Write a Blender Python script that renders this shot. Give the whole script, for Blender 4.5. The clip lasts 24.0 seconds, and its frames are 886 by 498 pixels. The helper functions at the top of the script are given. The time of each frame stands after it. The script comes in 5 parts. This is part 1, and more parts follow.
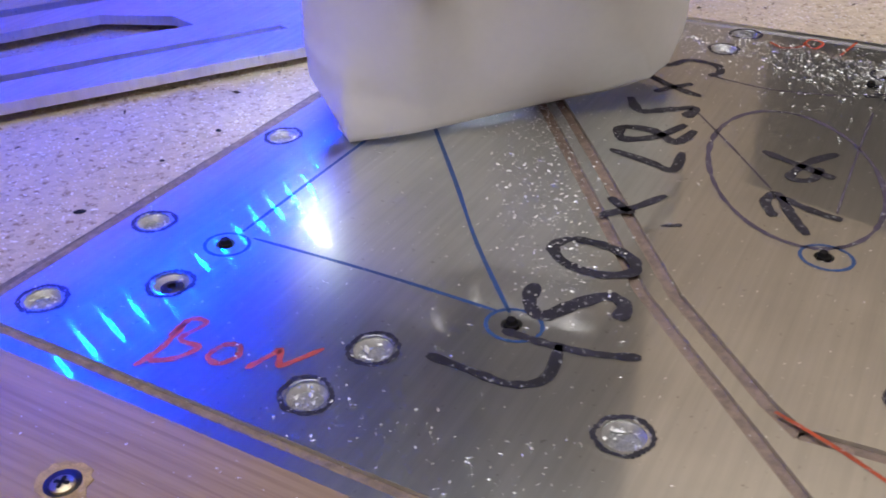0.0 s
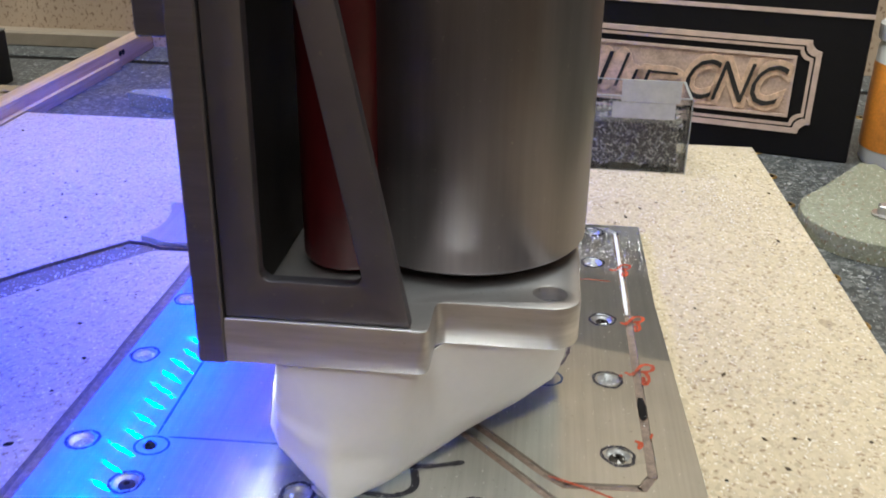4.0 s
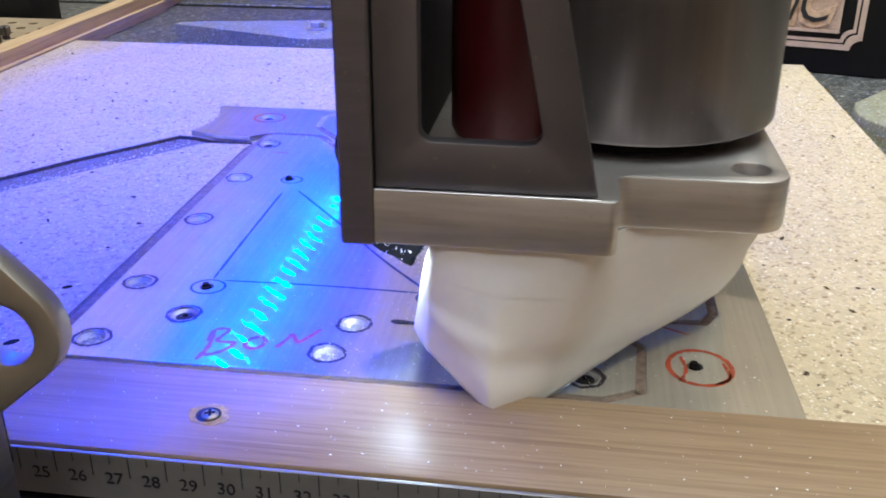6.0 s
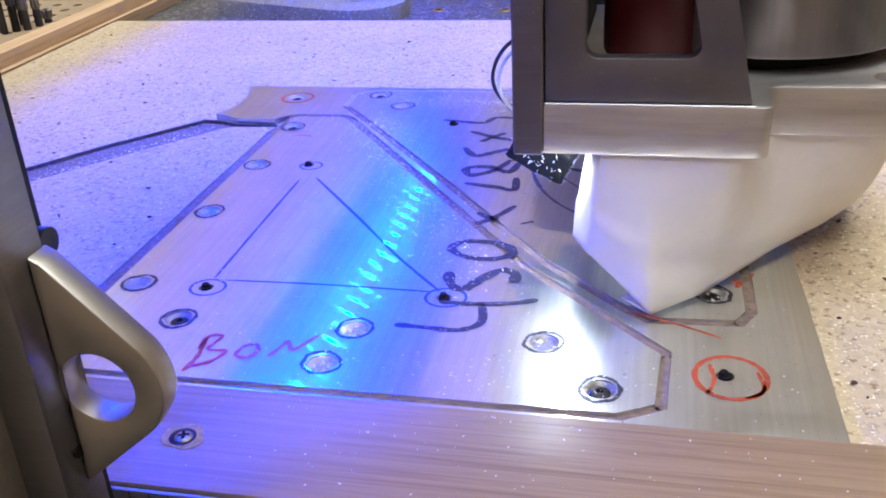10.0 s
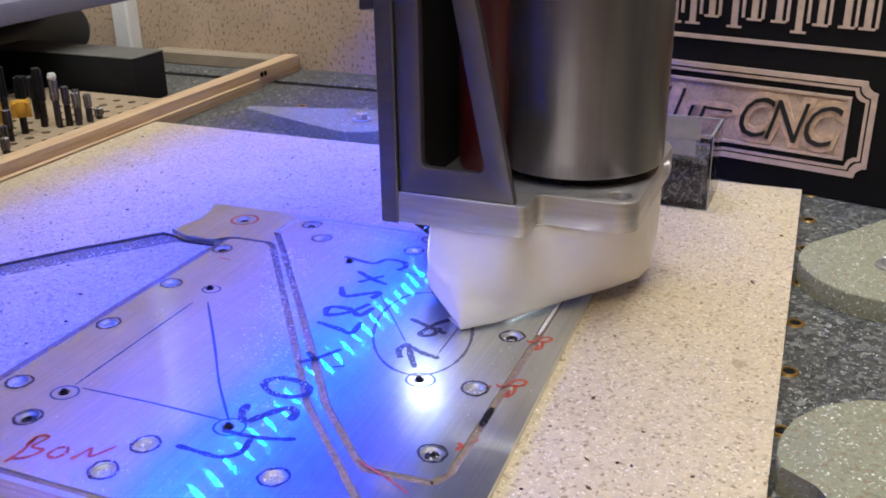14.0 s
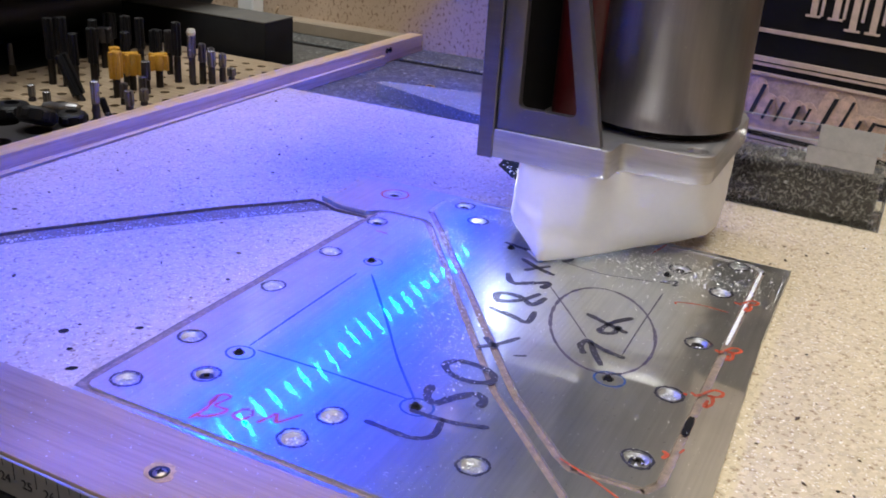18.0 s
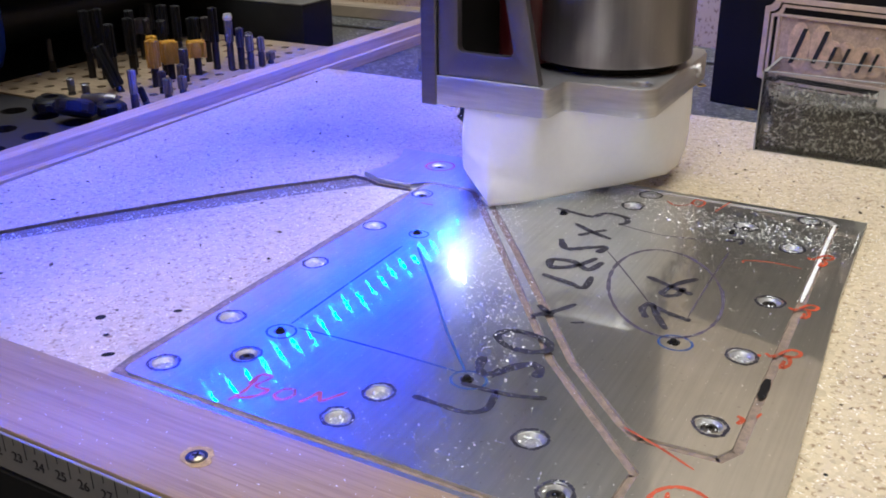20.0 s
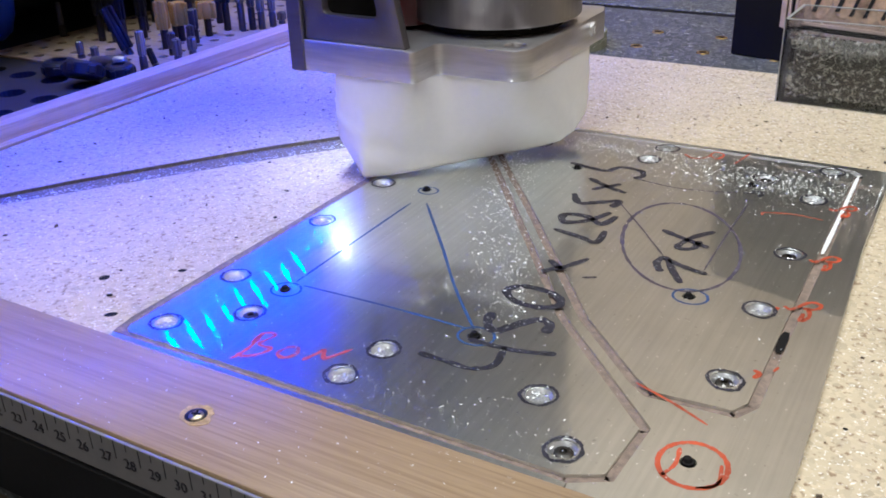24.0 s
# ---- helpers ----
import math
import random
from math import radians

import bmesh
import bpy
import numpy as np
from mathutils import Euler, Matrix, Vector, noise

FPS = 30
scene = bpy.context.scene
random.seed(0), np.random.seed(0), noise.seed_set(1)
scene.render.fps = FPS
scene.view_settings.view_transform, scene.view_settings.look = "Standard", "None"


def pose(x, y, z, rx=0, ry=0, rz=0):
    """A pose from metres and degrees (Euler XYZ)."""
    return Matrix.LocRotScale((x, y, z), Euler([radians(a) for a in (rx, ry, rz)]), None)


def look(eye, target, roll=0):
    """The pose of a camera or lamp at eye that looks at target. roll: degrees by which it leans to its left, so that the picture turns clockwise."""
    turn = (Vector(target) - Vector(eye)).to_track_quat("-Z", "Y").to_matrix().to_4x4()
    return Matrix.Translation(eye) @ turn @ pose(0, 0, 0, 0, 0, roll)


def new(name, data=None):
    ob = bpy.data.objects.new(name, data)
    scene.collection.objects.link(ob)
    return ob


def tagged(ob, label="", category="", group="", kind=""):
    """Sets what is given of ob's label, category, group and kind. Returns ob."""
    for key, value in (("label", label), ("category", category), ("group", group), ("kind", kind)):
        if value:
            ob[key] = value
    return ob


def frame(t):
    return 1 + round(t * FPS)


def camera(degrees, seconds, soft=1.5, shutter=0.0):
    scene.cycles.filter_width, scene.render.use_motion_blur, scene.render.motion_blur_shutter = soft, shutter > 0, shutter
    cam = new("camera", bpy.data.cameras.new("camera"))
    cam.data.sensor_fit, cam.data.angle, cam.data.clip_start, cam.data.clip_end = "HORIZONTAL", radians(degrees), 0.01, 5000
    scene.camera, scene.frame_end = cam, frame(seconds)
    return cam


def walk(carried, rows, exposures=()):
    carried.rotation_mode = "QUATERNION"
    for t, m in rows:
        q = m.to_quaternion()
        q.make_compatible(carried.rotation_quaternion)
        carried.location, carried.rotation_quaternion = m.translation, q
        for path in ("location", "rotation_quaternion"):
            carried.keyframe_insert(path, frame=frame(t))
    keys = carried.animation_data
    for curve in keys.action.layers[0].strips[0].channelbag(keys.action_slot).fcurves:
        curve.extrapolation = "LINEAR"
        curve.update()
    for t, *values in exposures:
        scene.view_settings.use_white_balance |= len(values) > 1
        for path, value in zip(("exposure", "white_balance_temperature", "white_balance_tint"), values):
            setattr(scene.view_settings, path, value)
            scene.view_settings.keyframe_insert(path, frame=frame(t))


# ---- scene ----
cam = camera(50.31, 24.0, soft=1.8, shutter=0.25)
# seconds, eye in metres, yaw to the left, pitch up, roll
PATH = [
    (0, 0.1934, -0.1069, 0.1342, 29.74, -32.42, -1.42),
    (0.5, 0.2160, -0.0980, 0.1529, 31.09, -34.31, -0.85),
    (1, 0.2185, -0.0920, 0.1782, 29.71, -32.70, 0.06),
    (1.5, 0.2187, -0.0980, 0.2066, 22.47, -30.25, -0.05),
    (3.5, 0.1771, -0.1871, 0.2153, 6.84, -24.37, 0.09),
    (4, 0.1691, -0.2197, 0.2095, 5.82, -24.37, 1.02),
    (4.5, 0.1948, -0.2600, 0.1936, 9.65, -22.60, 0.26),
    (5, 0.1967, -0.2765, 0.1719, 10.64, -22.09, -0.74),
    (5.5, 0.1882, -0.2650, 0.1584, 9.45, -22.62, -1.80),
    (6, 0.1646, -0.2422, 0.1559, 8.12, -24.42, 0.11),
    (6.5, 0.1533, -0.2288, 0.1556, 8.41, -25.68, 0.43),
    (7, 0.1438, -0.2164, 0.1564, 8.39, -26.78, 0.22),
    (7.5, 0.1415, -0.2180, 0.1599, 8.80, -26.98, 0.59),
    (8, 0.1492, -0.2195, 0.1597, 10.36, -26.94, -0.85),
    (8.5, 0.1628, -0.2179, 0.1605, 12.39, -26.97, -2.21),
    (9, 0.1740, -0.2130, 0.1543, 13.73, -26.47, -3.56),
    (9.5, 0.1810, -0.2122, 0.1524, 14.47, -26.47, -3.36),
    (11.5, 0.1874, -0.2003, 0.1714, 8.99, -26.65, -2.85),
    (12, 0.2207, -0.2067, 0.1819, 12.59, -24.97, -2.70),
    (12.5, 0.2664, -0.2148, 0.2037, 18.15, -24.16, -0.64),
    (13, 0.2978, -0.2183, 0.2114, 21.06, -23.51, -0.72),
    (13.5, 0.3214, -0.2195, 0.2153, 22.23, -22.97, -1.11),
    (14, 0.3284, -0.2191, 0.2178, 22.26, -22.69, -0.77),
    (14.5, 0.3319, -0.2190, 0.2156, 22.19, -22.21, -0.64),
    (15, 0.3273, -0.2171, 0.2120, 22.02, -22.20, 0.15),
    (15.5, 0.3300, -0.2189, 0.2117, 22.49, -22.02, 0.08),
    (16, 0.3317, -0.2194, 0.2100, 23.33, -22.20, -0.36),
    (16.5, 0.3189, -0.2251, 0.2075, 23.44, -21.79, 0.36),
    (17, 0.3011, -0.2270, 0.2042, 24.41, -21.91, 1.78),
    (17.5, 0.2778, -0.2278, 0.2039, 24.82, -22.54, 3.93),
    (18, 0.2610, -0.2292, 0.2029, 25.35, -22.99, 3.81),
    (18.5, 0.2646, -0.2205, 0.1952, 27.13, -23.15, 0.50),
    (19, 0.2593, -0.2139, 0.1924, 27.76, -23.47, -0.32),
    (19.5, 0.2563, -0.2133, 0.1883, 28.26, -23.52, -0.22),
    (21.5, 0.2602, -0.1997, 0.1793, 30.92, -24.93, -1.81),
    (22, 0.2594, -0.2012, 0.1796, 30.68, -25.20, -1.61),
    (22.5, 0.2598, -0.2025, 0.1788, 30.71, -25.19, -1.52),
    (23, 0.2589, -0.2032, 0.1777, 30.65, -25.36, -1.53),
    (23.5, 0.2576, -0.2020, 0.1758, 30.60, -25.49, -1.62),
    (24, 0.2591, -0.2010, 0.1756, 30.73, -25.74, -1.83),
]


def eye_pose(x, y, z, yaw, pitch, roll):
    return Matrix.Translation((x, y, z)) @ Euler((0, 0, radians(yaw))).to_matrix().to_4x4() @ pose(0, 0, 0, 90 + pitch) @ pose(0, 0, 0, 0, 0, roll)


EXPOSE = [(0.0, -0.42, 6450, 15), (1.5, -0.3, 6400, 13), (3.5, 0.15, 6250, 4), (5.0, 0.22, 6250, 2), (6.5, 0.40, 6250, 2), (7.5, 0.47, 6400, 6), (9.5, 0.48, 6450, 9),
          (11.5, 0.22, 6500, 7), (13.0, 0.15, 6500, 9), (19.5, 0.1, 6450, 9), (21.5, 0.08, 6050, 7), (24.0, 0.1, 6000, 7)]
walk(cam, [(t, eye_pose(*row)) for t, *row in PATH], EXPOSE)

# The tool's carriage over the table: seconds, x, y
TRACK = [
    (0, 0.0612, 0.1208),
    (0.5, 0.0708, 0.1093),
    (1, 0.0816, 0.0973),
    (1.5, 0.0921, 0.0844),
    (3.5, 0.1296, 0.0395),
    (4, 0.1386, 0.0295),
    (4.5, 0.1476, 0.0194),
    (5, 0.1567, 0.0093),
    (5.5, 0.1662, -0.0018),
    (6, 0.1768, -0.0154),
    (6.5, 0.1887, -0.0257),
    (7, 0.2039, -0.0268),
    (7.5, 0.2174, -0.0233),
    (8, 0.2186, -0.0080),
    (8.5, 0.2176, 0.0074),
    (9, 0.2165, 0.0211),
    (9.5, 0.2159, 0.0374),
    (11.5, 0.2136, 0.0975),
    (12, 0.2123, 0.1110),
    (12.5, 0.2106, 0.1259),
    (13, 0.2097, 0.1405),
    (13.5, 0.2088, 0.1559),
    (14, 0.2086, 0.1712),
    (14.5, 0.2080, 0.1867),
    (15, 0.2080, 0.2020),
    (15.5, 0.2067, 0.2167),
    (16, 0.1932, 0.2204),
    (16.5, 0.1787, 0.2199),
    (17, 0.1645, 0.2201),
    (17.5, 0.1510, 0.2196),
    (18, 0.1370, 0.2190),
    (18.5, 0.1222, 0.2189),
    (19, 0.1076, 0.2181),
    (19.5, 0.0931, 0.2181),
    (21.5, 0.0343, 0.2171),
    (22, 0.0205, 0.2166),
    (22.5, 0.0125, 0.2074),
    (23, 0.0127, 0.1929),
    (23.5, 0.0165, 0.1798),
    (24, 0.0265, 0.1675),
]

# ---------------------------------------------------------------- light
world = bpy.data.worlds.new("room_light")
world.use_nodes = True
world.node_tree.nodes["Background"].inputs[0].default_value = (1.0, 0.93, 0.86, 1)
world.node_tree.nodes["Background"].inputs[1].default_value = 0.12
scene.world = world


def area_lamp(name, place, target, size, watts, colour):
    data = bpy.data.lights.new(name, "AREA")
    data.shape, data.size, data.size_y = "RECTANGLE", size[0], size[1]
    data.energy, data.color = watts, colour
    ob = new(name, data)
    ob.matrix_world = look(place, target)
    return ob


area_lamp("unseen_overhead_lamp", (0.03, 0.07, 1.44), (0.03, 0.071, 0), (1.65, 1.25), 35.5, (0.925, 0.953, 0.945))
# added front fill, an unseen small lamp that brightens the forward faces
area_lamp("unseen_overhead_lamp", (0.12, -1.05, 1.40), (0.05, 0.0, 0), (0.35, 0.30), 7, (0.96, 0.945, 0.94))


# ---------------------------------------------------------------- materials
def mat(name):
    m = bpy.data.materials.new(name)
    m.use_nodes = True
    return m, m.node_tree.nodes, m.node_tree.links, m.node_tree.nodes["Principled BSDF"]


def coords(nodes, links, scale=(1, 1, 1)):
    tc = nodes.new("ShaderNodeTexCoord")
    mp = nodes.new("ShaderNodeMapping")
    mp.inputs["Scale"].default_value = scale
    links.new(tc.outputs["Object"], mp.inputs["Vector"])
    return mp.outputs["Vector"]


def ramp(nodes, links, fac, stops):
    r = nodes.new("ShaderNodeValToRGB")
    while len(r.color_ramp.elements) < len(stops):
        r.color_ramp.elements.new(0.5)
    for e, (p, c) in zip(r.color_ramp.elements, stops):
        e.position, e.color = p, (*c, 1) if len(c) == 3 else c
    links.new(fac, r.inputs["Fac"])
    return r.outputs["Color"]


def noise_tex(nodes, links, vec, scale, detail=4, rough=0.55):
    n = nodes.new("ShaderNodeTexNoise")
    n.inputs["Scale"].default_value, n.inputs["Detail"].default_value, n.inputs["Roughness"].default_value = scale, detail, rough
    links.new(vec, n.inputs["Vector"])
    return n.outputs["Fac"]


def mixed(nodes, links, fac, a, b, mode="MIX"):
    m = nodes.new("ShaderNodeMix")
    m.data_type, m.blend_type = "RGBA", mode
    for sock, v in ((m.inputs[0], fac), (m.inputs[6], a), (m.inputs[7], b)):
        if isinstance(v, (int, float)):
            sock.default_value = v
        elif isinstance(v, tuple):
            sock.default_value = (*v, 1)
        else:
            links.new(v, sock)
    return m.outputs[2]


def bumped(nodes, links, bsdf, height, strength, dist=0.001):
    b = nodes.new("ShaderNodeBump")
    b.inputs["Strength"].default_value, b.inputs["Distance"].default_value = strength, dist
    links.new(height, b.inputs["Height"])
    links.new(b.outputs["Normal"], bsdf.inputs["Normal"])


def plain(name, colour, rough=0.5, metal=0.0, vary=0.12, scale=60, bump=0.0, stretch=(1, 1, 1)):
    m, n, l, p = mat(name)
    v = coords(n, l, stretch)
    f = noise_tex(n, l, v, scale, 5)
    f2 = noise_tex(n, l, v, scale * 9, 3)
    dark, lite = tuple(c * (1 - vary) for c in colour), tuple(min(1, c * (1 + vary)) for c in colour)
    col = ramp(n, l, f, [(0.3, dark), (0.7, lite)])
    col = mixed(n, l, 0.35, col, ramp(n, l, f2, [(0.35, dark), (0.65, lite)]))
    l.new(col, p.inputs["Base Color"])
    p.inputs["Metallic"].default_value = metal
    r = n.new("ShaderNodeMapRange")
    r.inputs["To Min"].default_value, r.inputs["To Max"].default_value = max(0.03, rough - 0.08), min(1, rough + 0.08)
    l.new(f, r.inputs["Value"])
    l.new(r.outputs[0], p.inputs["Roughness"])
    if bump:
        bumped(n, l, p, f2, bump, 0.0006)
    return m


def dull(m, level=0.15):
    """Takes the sheen off a material."""
    m.node_tree.nodes["Principled BSDF"].inputs["Specular IOR Level"].default_value = level
    return m


def chipboard_mat(name, tint=(0.54, 0.44, 0.305)):
    m, n, l, p = mat(name)
    v = coords(n, l)
    vo = n.new("ShaderNodeTexVoronoi")
    vo.inputs["Scale"].default_value = 520
    l.new(v, vo.inputs["Vector"])
    cell = ramp(n, l, vo.outputs["Color"], [(0.0, tuple(c * 0.5 for c in tint)), (0.3, tuple(c * 0.9 for c in tint)), (0.8, tuple(c * 1.12 for c in tint)), (1.0, tuple(min(1, c * 1.4) for c in tint))])
    big = noise_tex(n, l, v, 11, 5, 0.6)
    col = mixed(n, l, 0.5, cell, ramp(n, l, big, [(0.3, tuple(c * 0.8 for c in tint)), (0.75, tuple(min(1, c * 1.2) for c in tint))]))
    speck = noise_tex(n, l, v, 430, 2, 0.5)
    col = mixed(n, l, ramp(n, l, speck, [(0.60, (0, 0, 0)), (0.68, (0.8, 0.8, 0.8))]), col, (0.23, 0.145, 0.085))
    dust = noise_tex(n, l, v, 760, 2, 0.6)
    col = mixed(n, l, ramp(n, l, dust, [(0.62, (0, 0, 0)), (0.70, (0.9, 0.9, 0.9))]), col, (0.88, 0.84, 0.78))
    l.new(col, p.inputs["Base Color"])
    p.inputs["Roughness"].default_value = 0.75
    p.inputs["Specular IOR Level"].default_value = 0.3
    bumped(n, l, p, mixed(n, l, 0.5, speck, dust), 0.35, 0.0008)
    return m


def alu_mat(name, base=(0.60, 0.60, 0.58), rough=0.2, wide=0.42, share=0.5, stretch=(30, 700, 30), scratch=0.12, brushed=0.0, streak=0.15):
    """Rolled sheet: a tight gloss over a broad one, with fine scratches along one way; brushed spreads the tight one across them."""
    m, n, l, p = mat(name)
    v = coords(n, l, stretch)
    f = noise_tex(n, l, v, 1.0, 4, 0.6)
    v2 = coords(n, l)
    blot = noise_tex(n, l, v2, 26, 5, 0.6)
    spots = noise_tex(n, l, v2, 420, 2, 0.6)
    col = mixed(n, l, 0.4, ramp(n, l, f, [(0.3, tuple(c * (1 - streak) for c in base)), (0.7, tuple(min(1, c * (1 + 0.7 * streak)) for c in base))]),
                ramp(n, l, blot, [(0.35, tuple(c * 0.8 for c in base)), (0.7, tuple(min(1, c * 1.12) for c in base))]))
    col = mixed(n, l, ramp(n, l, spots, [(0.68, (0, 0, 0)), (0.75, (0.5, 0.5, 0.5))]), col, (0.3, 0.28, 0.25))
    l.new(col, p.inputs["Base Color"])
    p.inputs["Metallic"].default_value = 1
    r = n.new("ShaderNodeMapRange")
    r.inputs["To Min"].default_value, r.inputs["To Max"].default_value = rough * 0.8, rough * 1.35
    l.new(blot, r.inputs["Value"])
    l.new(r.outputs[0], p.inputs["Roughness"])
    bumped(n, l, p, f, scratch, 0.0003)
    if brushed:
        tn = n.new("ShaderNodeTangent")
        tn.direction_type, tn.uv_map = "UV_MAP", "rolling"
        g = n.new("ShaderNodeBsdfAnisotropic")
        l.new(col, g.inputs["Color"])
        l.new(r.outputs[0], g.inputs["Roughness"])
        l.new(tn.outputs[0], g.inputs["Tangent"])
        l.new(p.inputs["Normal"].links[0].from_socket, g.inputs["Normal"])
        g.inputs["Anisotropy"].default_value = -brushed
        p = g
    q = n.new("ShaderNodeBsdfPrincipled")
    l.new(col, q.inputs["Base Color"])
    q.inputs["Metallic"].default_value, q.inputs["Roughness"].default_value = 1, wide
    mx = n.new("ShaderNodeMixShader")
    mx.inputs[0].default_value = share
    l.new(p.outputs[0], mx.inputs[1])
    l.new(q.outputs[0], mx.inputs[2])
    l.new(mx.outputs[0], n["Material Output"].inputs["Surface"])
    return m


def wood_mat(name, light=(0.40, 0.32, 0.245), dark=(0.29, 0.215, 0.155), along="x", rough=0.45, grain=(9, 330)):
    m, n, l, p = mat(name)
    v = coords(n, l, (grain[0], grain[1], grain[1]) if along == "x" else (grain[1], grain[0], grain[1]))
    f = noise_tex(n, l, v, 1.0, 6, 0.6)
    v2 = coords(n, l, (60, 900, 900) if along == "x" else (900, 60, 900))
    g = noise_tex(n, l, v2, 1.0, 2, 0.5)
    col = ramp(n, l, f, [(0.3, dark), (0.52, light), (0.75, tuple(min(1, c * 1.15) for c in light))])
    col = mixed(n, l, ramp(n, l, g, [(0.5, (0, 0, 0)), (0.75, (0.45, 0.45, 0.45))]), col, dark)
    l.new(col, p.inputs["Base Color"])
    p.inputs["Roughness"].default_value = rough
    bumped(n, l, p, g, 0.2, 0.0004)
    return m


def bench_mat(name):
    m, n, l, p = mat(name)
    v = coords(n, l)
    vo = n.new("ShaderNodeTexVoronoi")
    vo.inputs["Scale"].default_value = 330
    l.new(v, vo.inputs["Vector"])
    col = ramp(n, l, vo.outputs["Color"], [(0.0, (0.026, 0.028, 0.028)), (0.55, (0.070, 0.072, 0.070)), (0.85, (0.16, 0.16, 0.155)), (1.0, (0.42, 0.42, 0.40))])
    s = noise_tex(n, l, v, 600, 2, 0.6)
    col = mixed(n, l, ramp(n, l, s, [(0.62, (0, 0, 0)), (0.7, (0.9, 0.9, 0.9))]), col, (0.6, 0.6, 0.58))
    l.new(col, p.inputs["Base Color"])
    p.inputs["Roughness"].default_value = 0.5
    bumped(n, l, p, s, 0.25, 0.0005)
    return m


def glow_mat(name, colour, strength):
    m, n, l, p = mat(name)
    e = n.new("ShaderNodeEmission")
    e.inputs[0].default_value, e.inputs[1].default_value = (*colour, 1), strength
    l.new(e.outputs[0], n["Material Output"].inputs["Surface"])
    return m


def acrylic_mat(name):
    """Thin clear sheet: mostly let through, a little mirrored."""
    m, n, l, p = mat(name)
    clear, gloss = n.new("ShaderNodeBsdfTransparent"), n.new("ShaderNodeBsdfGlossy")
    clear.inputs[0].default_value = (0.95, 0.96, 0.96, 1)
    gloss.inputs["Roughness"].default_value = 0.08
    fr = n.new("ShaderNodeFresnel")
    fr.inputs[0].default_value = 1.45
    mx = n.new("ShaderNodeMixShader")
    l.new(fr.outputs[0], mx.inputs[0])
    l.new(clear.outputs[0], mx.inputs[1])
    l.new(gloss.outputs[0], mx.inputs[2])
    l.new(mx.outputs[0], n["Material Output"].inputs["Surface"])
    return m


def wallpaper_mat(name):
    m, n, l, p = mat(name)
    v = coords(n, l)
    f = noise_tex(n, l, coords(n, l, (1, 1, 0.75)), 300, 3, 0.5)
    g = noise_tex(n, l, v, 14, 4, 0.5)
    col = ramp(n, l, g, [(0.3, (0.41, 0.30, 0.205)), (0.7, (0.50, 0.37, 0.26))])
    col = mixed(n, l, ramp(n, l, f, [(0.56, (0, 0, 0)), (0.64, (0.8, 0.8, 0.8))]), col, (0.19, 0.11, 0.065))
    l.new(col, p.inputs["Base Color"])
    p.inputs["Roughness"].default_value = 0.8
    bumped(n, l, p, f, 0.3, 0.001)
    return m


M_CHIP = chipboard_mat("chipboard")
M_ALU = alu_mat("rolled_aluminium", (0.775, 0.80, 0.765), 0.047, 0.33, 0.56, (500, 14, 30), 0.02, 0.76)
M_ALU_LOOSE = alu_mat("satin_aluminium", (0.88, 0.88, 0.90), 0.34, 0.52, 0.6, (500, 14, 30), 0.02)
M_ALU_CUT = alu_mat("cut_aluminium", (0.66, 0.66, 0.66), 0.38, 0.6, 0.6, (200, 200, 200), 0.3)
M_STEEL_LUG = alu_mat("worn_steel_lug", (0.50, 0.465, 0.42), 0.36, 0.55, 0.5, (60, 60, 200), 0.1)
M_STEEL_DARK = alu_mat("dark_machined_steel", (0.34, 0.32, 0.32), 0.36, 0.55, 0.5, (40, 40, 500), 0.1)
M_STEEL = alu_mat("milled_steel", (0.212, 0.20, 0.222), 0.33, 0.55, 0.5, (40, 40, 500), 0.1)
M_STEEL_LIGHT = alu_mat("milled_bracket", (0.62, 0.595, 0.59), 0.33, 0.55, 0.5, (30, 30, 420), 0.22, 0.0, 0.22)
M_SPINDLE = alu_mat("turned_spindle_housing", (0.212, 0.193, 0.194), 0.30, 0.50, 0.55, (120, 120, 6), 0.03, 0.0, 0.28)
M_BLACK = plain("black_plastic", (0.012, 0.012, 0.014), 0.4, 0, 0.3)
M_BLACK_MATT = dull(plain("black_powder_coat", (0.010, 0.010, 0.011), 0.6, 0, 0.3, 90, 0.1), 0.25)
M_RED = plain("red_enamel", (0.066, 0.0045, 0.0065), 0.35, 0, 0.2)
M_PAPER = plain("white_paper", (0.80, 0.765, 0.752), 0.75, 0, 0.03, 30, 0.05)
M_OAK = wood_mat("laminate_strip_wood", (0.31, 0.213, 0.125), (0.215, 0.137, 0.074), "x", 0.40, (14, 700))
M_PINE = wood_mat("pine_rail_wood", (0.62, 0.44, 0.28), (0.46, 0.29, 0.16), "y", 0.6)
M_BENCH = bench_mat("speckled_bench_top")
M_CLAMP = chipboard_mat("speckled_clamp_slab", (0.25, 0.25, 0.18))
M_BRASS = plain("brass", (0.55, 0.36, 0.12), 0.35, 1, 0.2)
def ink_mat(name, colour, bare=(0.30, 0.30, 0.31)):
    """Marker ink with small worn specks."""
    m, n, l, p = mat(name)
    v = coords(n, l)
    worn = ramp(n, l, noise_tex(n, l, v, 620, 3, 0.6), [(0.60, (0, 0, 0)), (0.68, (0.9, 0.9, 0.9))])
    tone = ramp(n, l, noise_tex(n, l, v, 70, 3, 0.5), [(0.3, tuple(c * 0.7 for c in colour)), (0.75, tuple(c * 2.2 for c in colour))])
    l.new(mixed(n, l, worn, tone, bare), p.inputs["Base Color"])
    p.inputs["Roughness"].default_value = 0.45
    return m


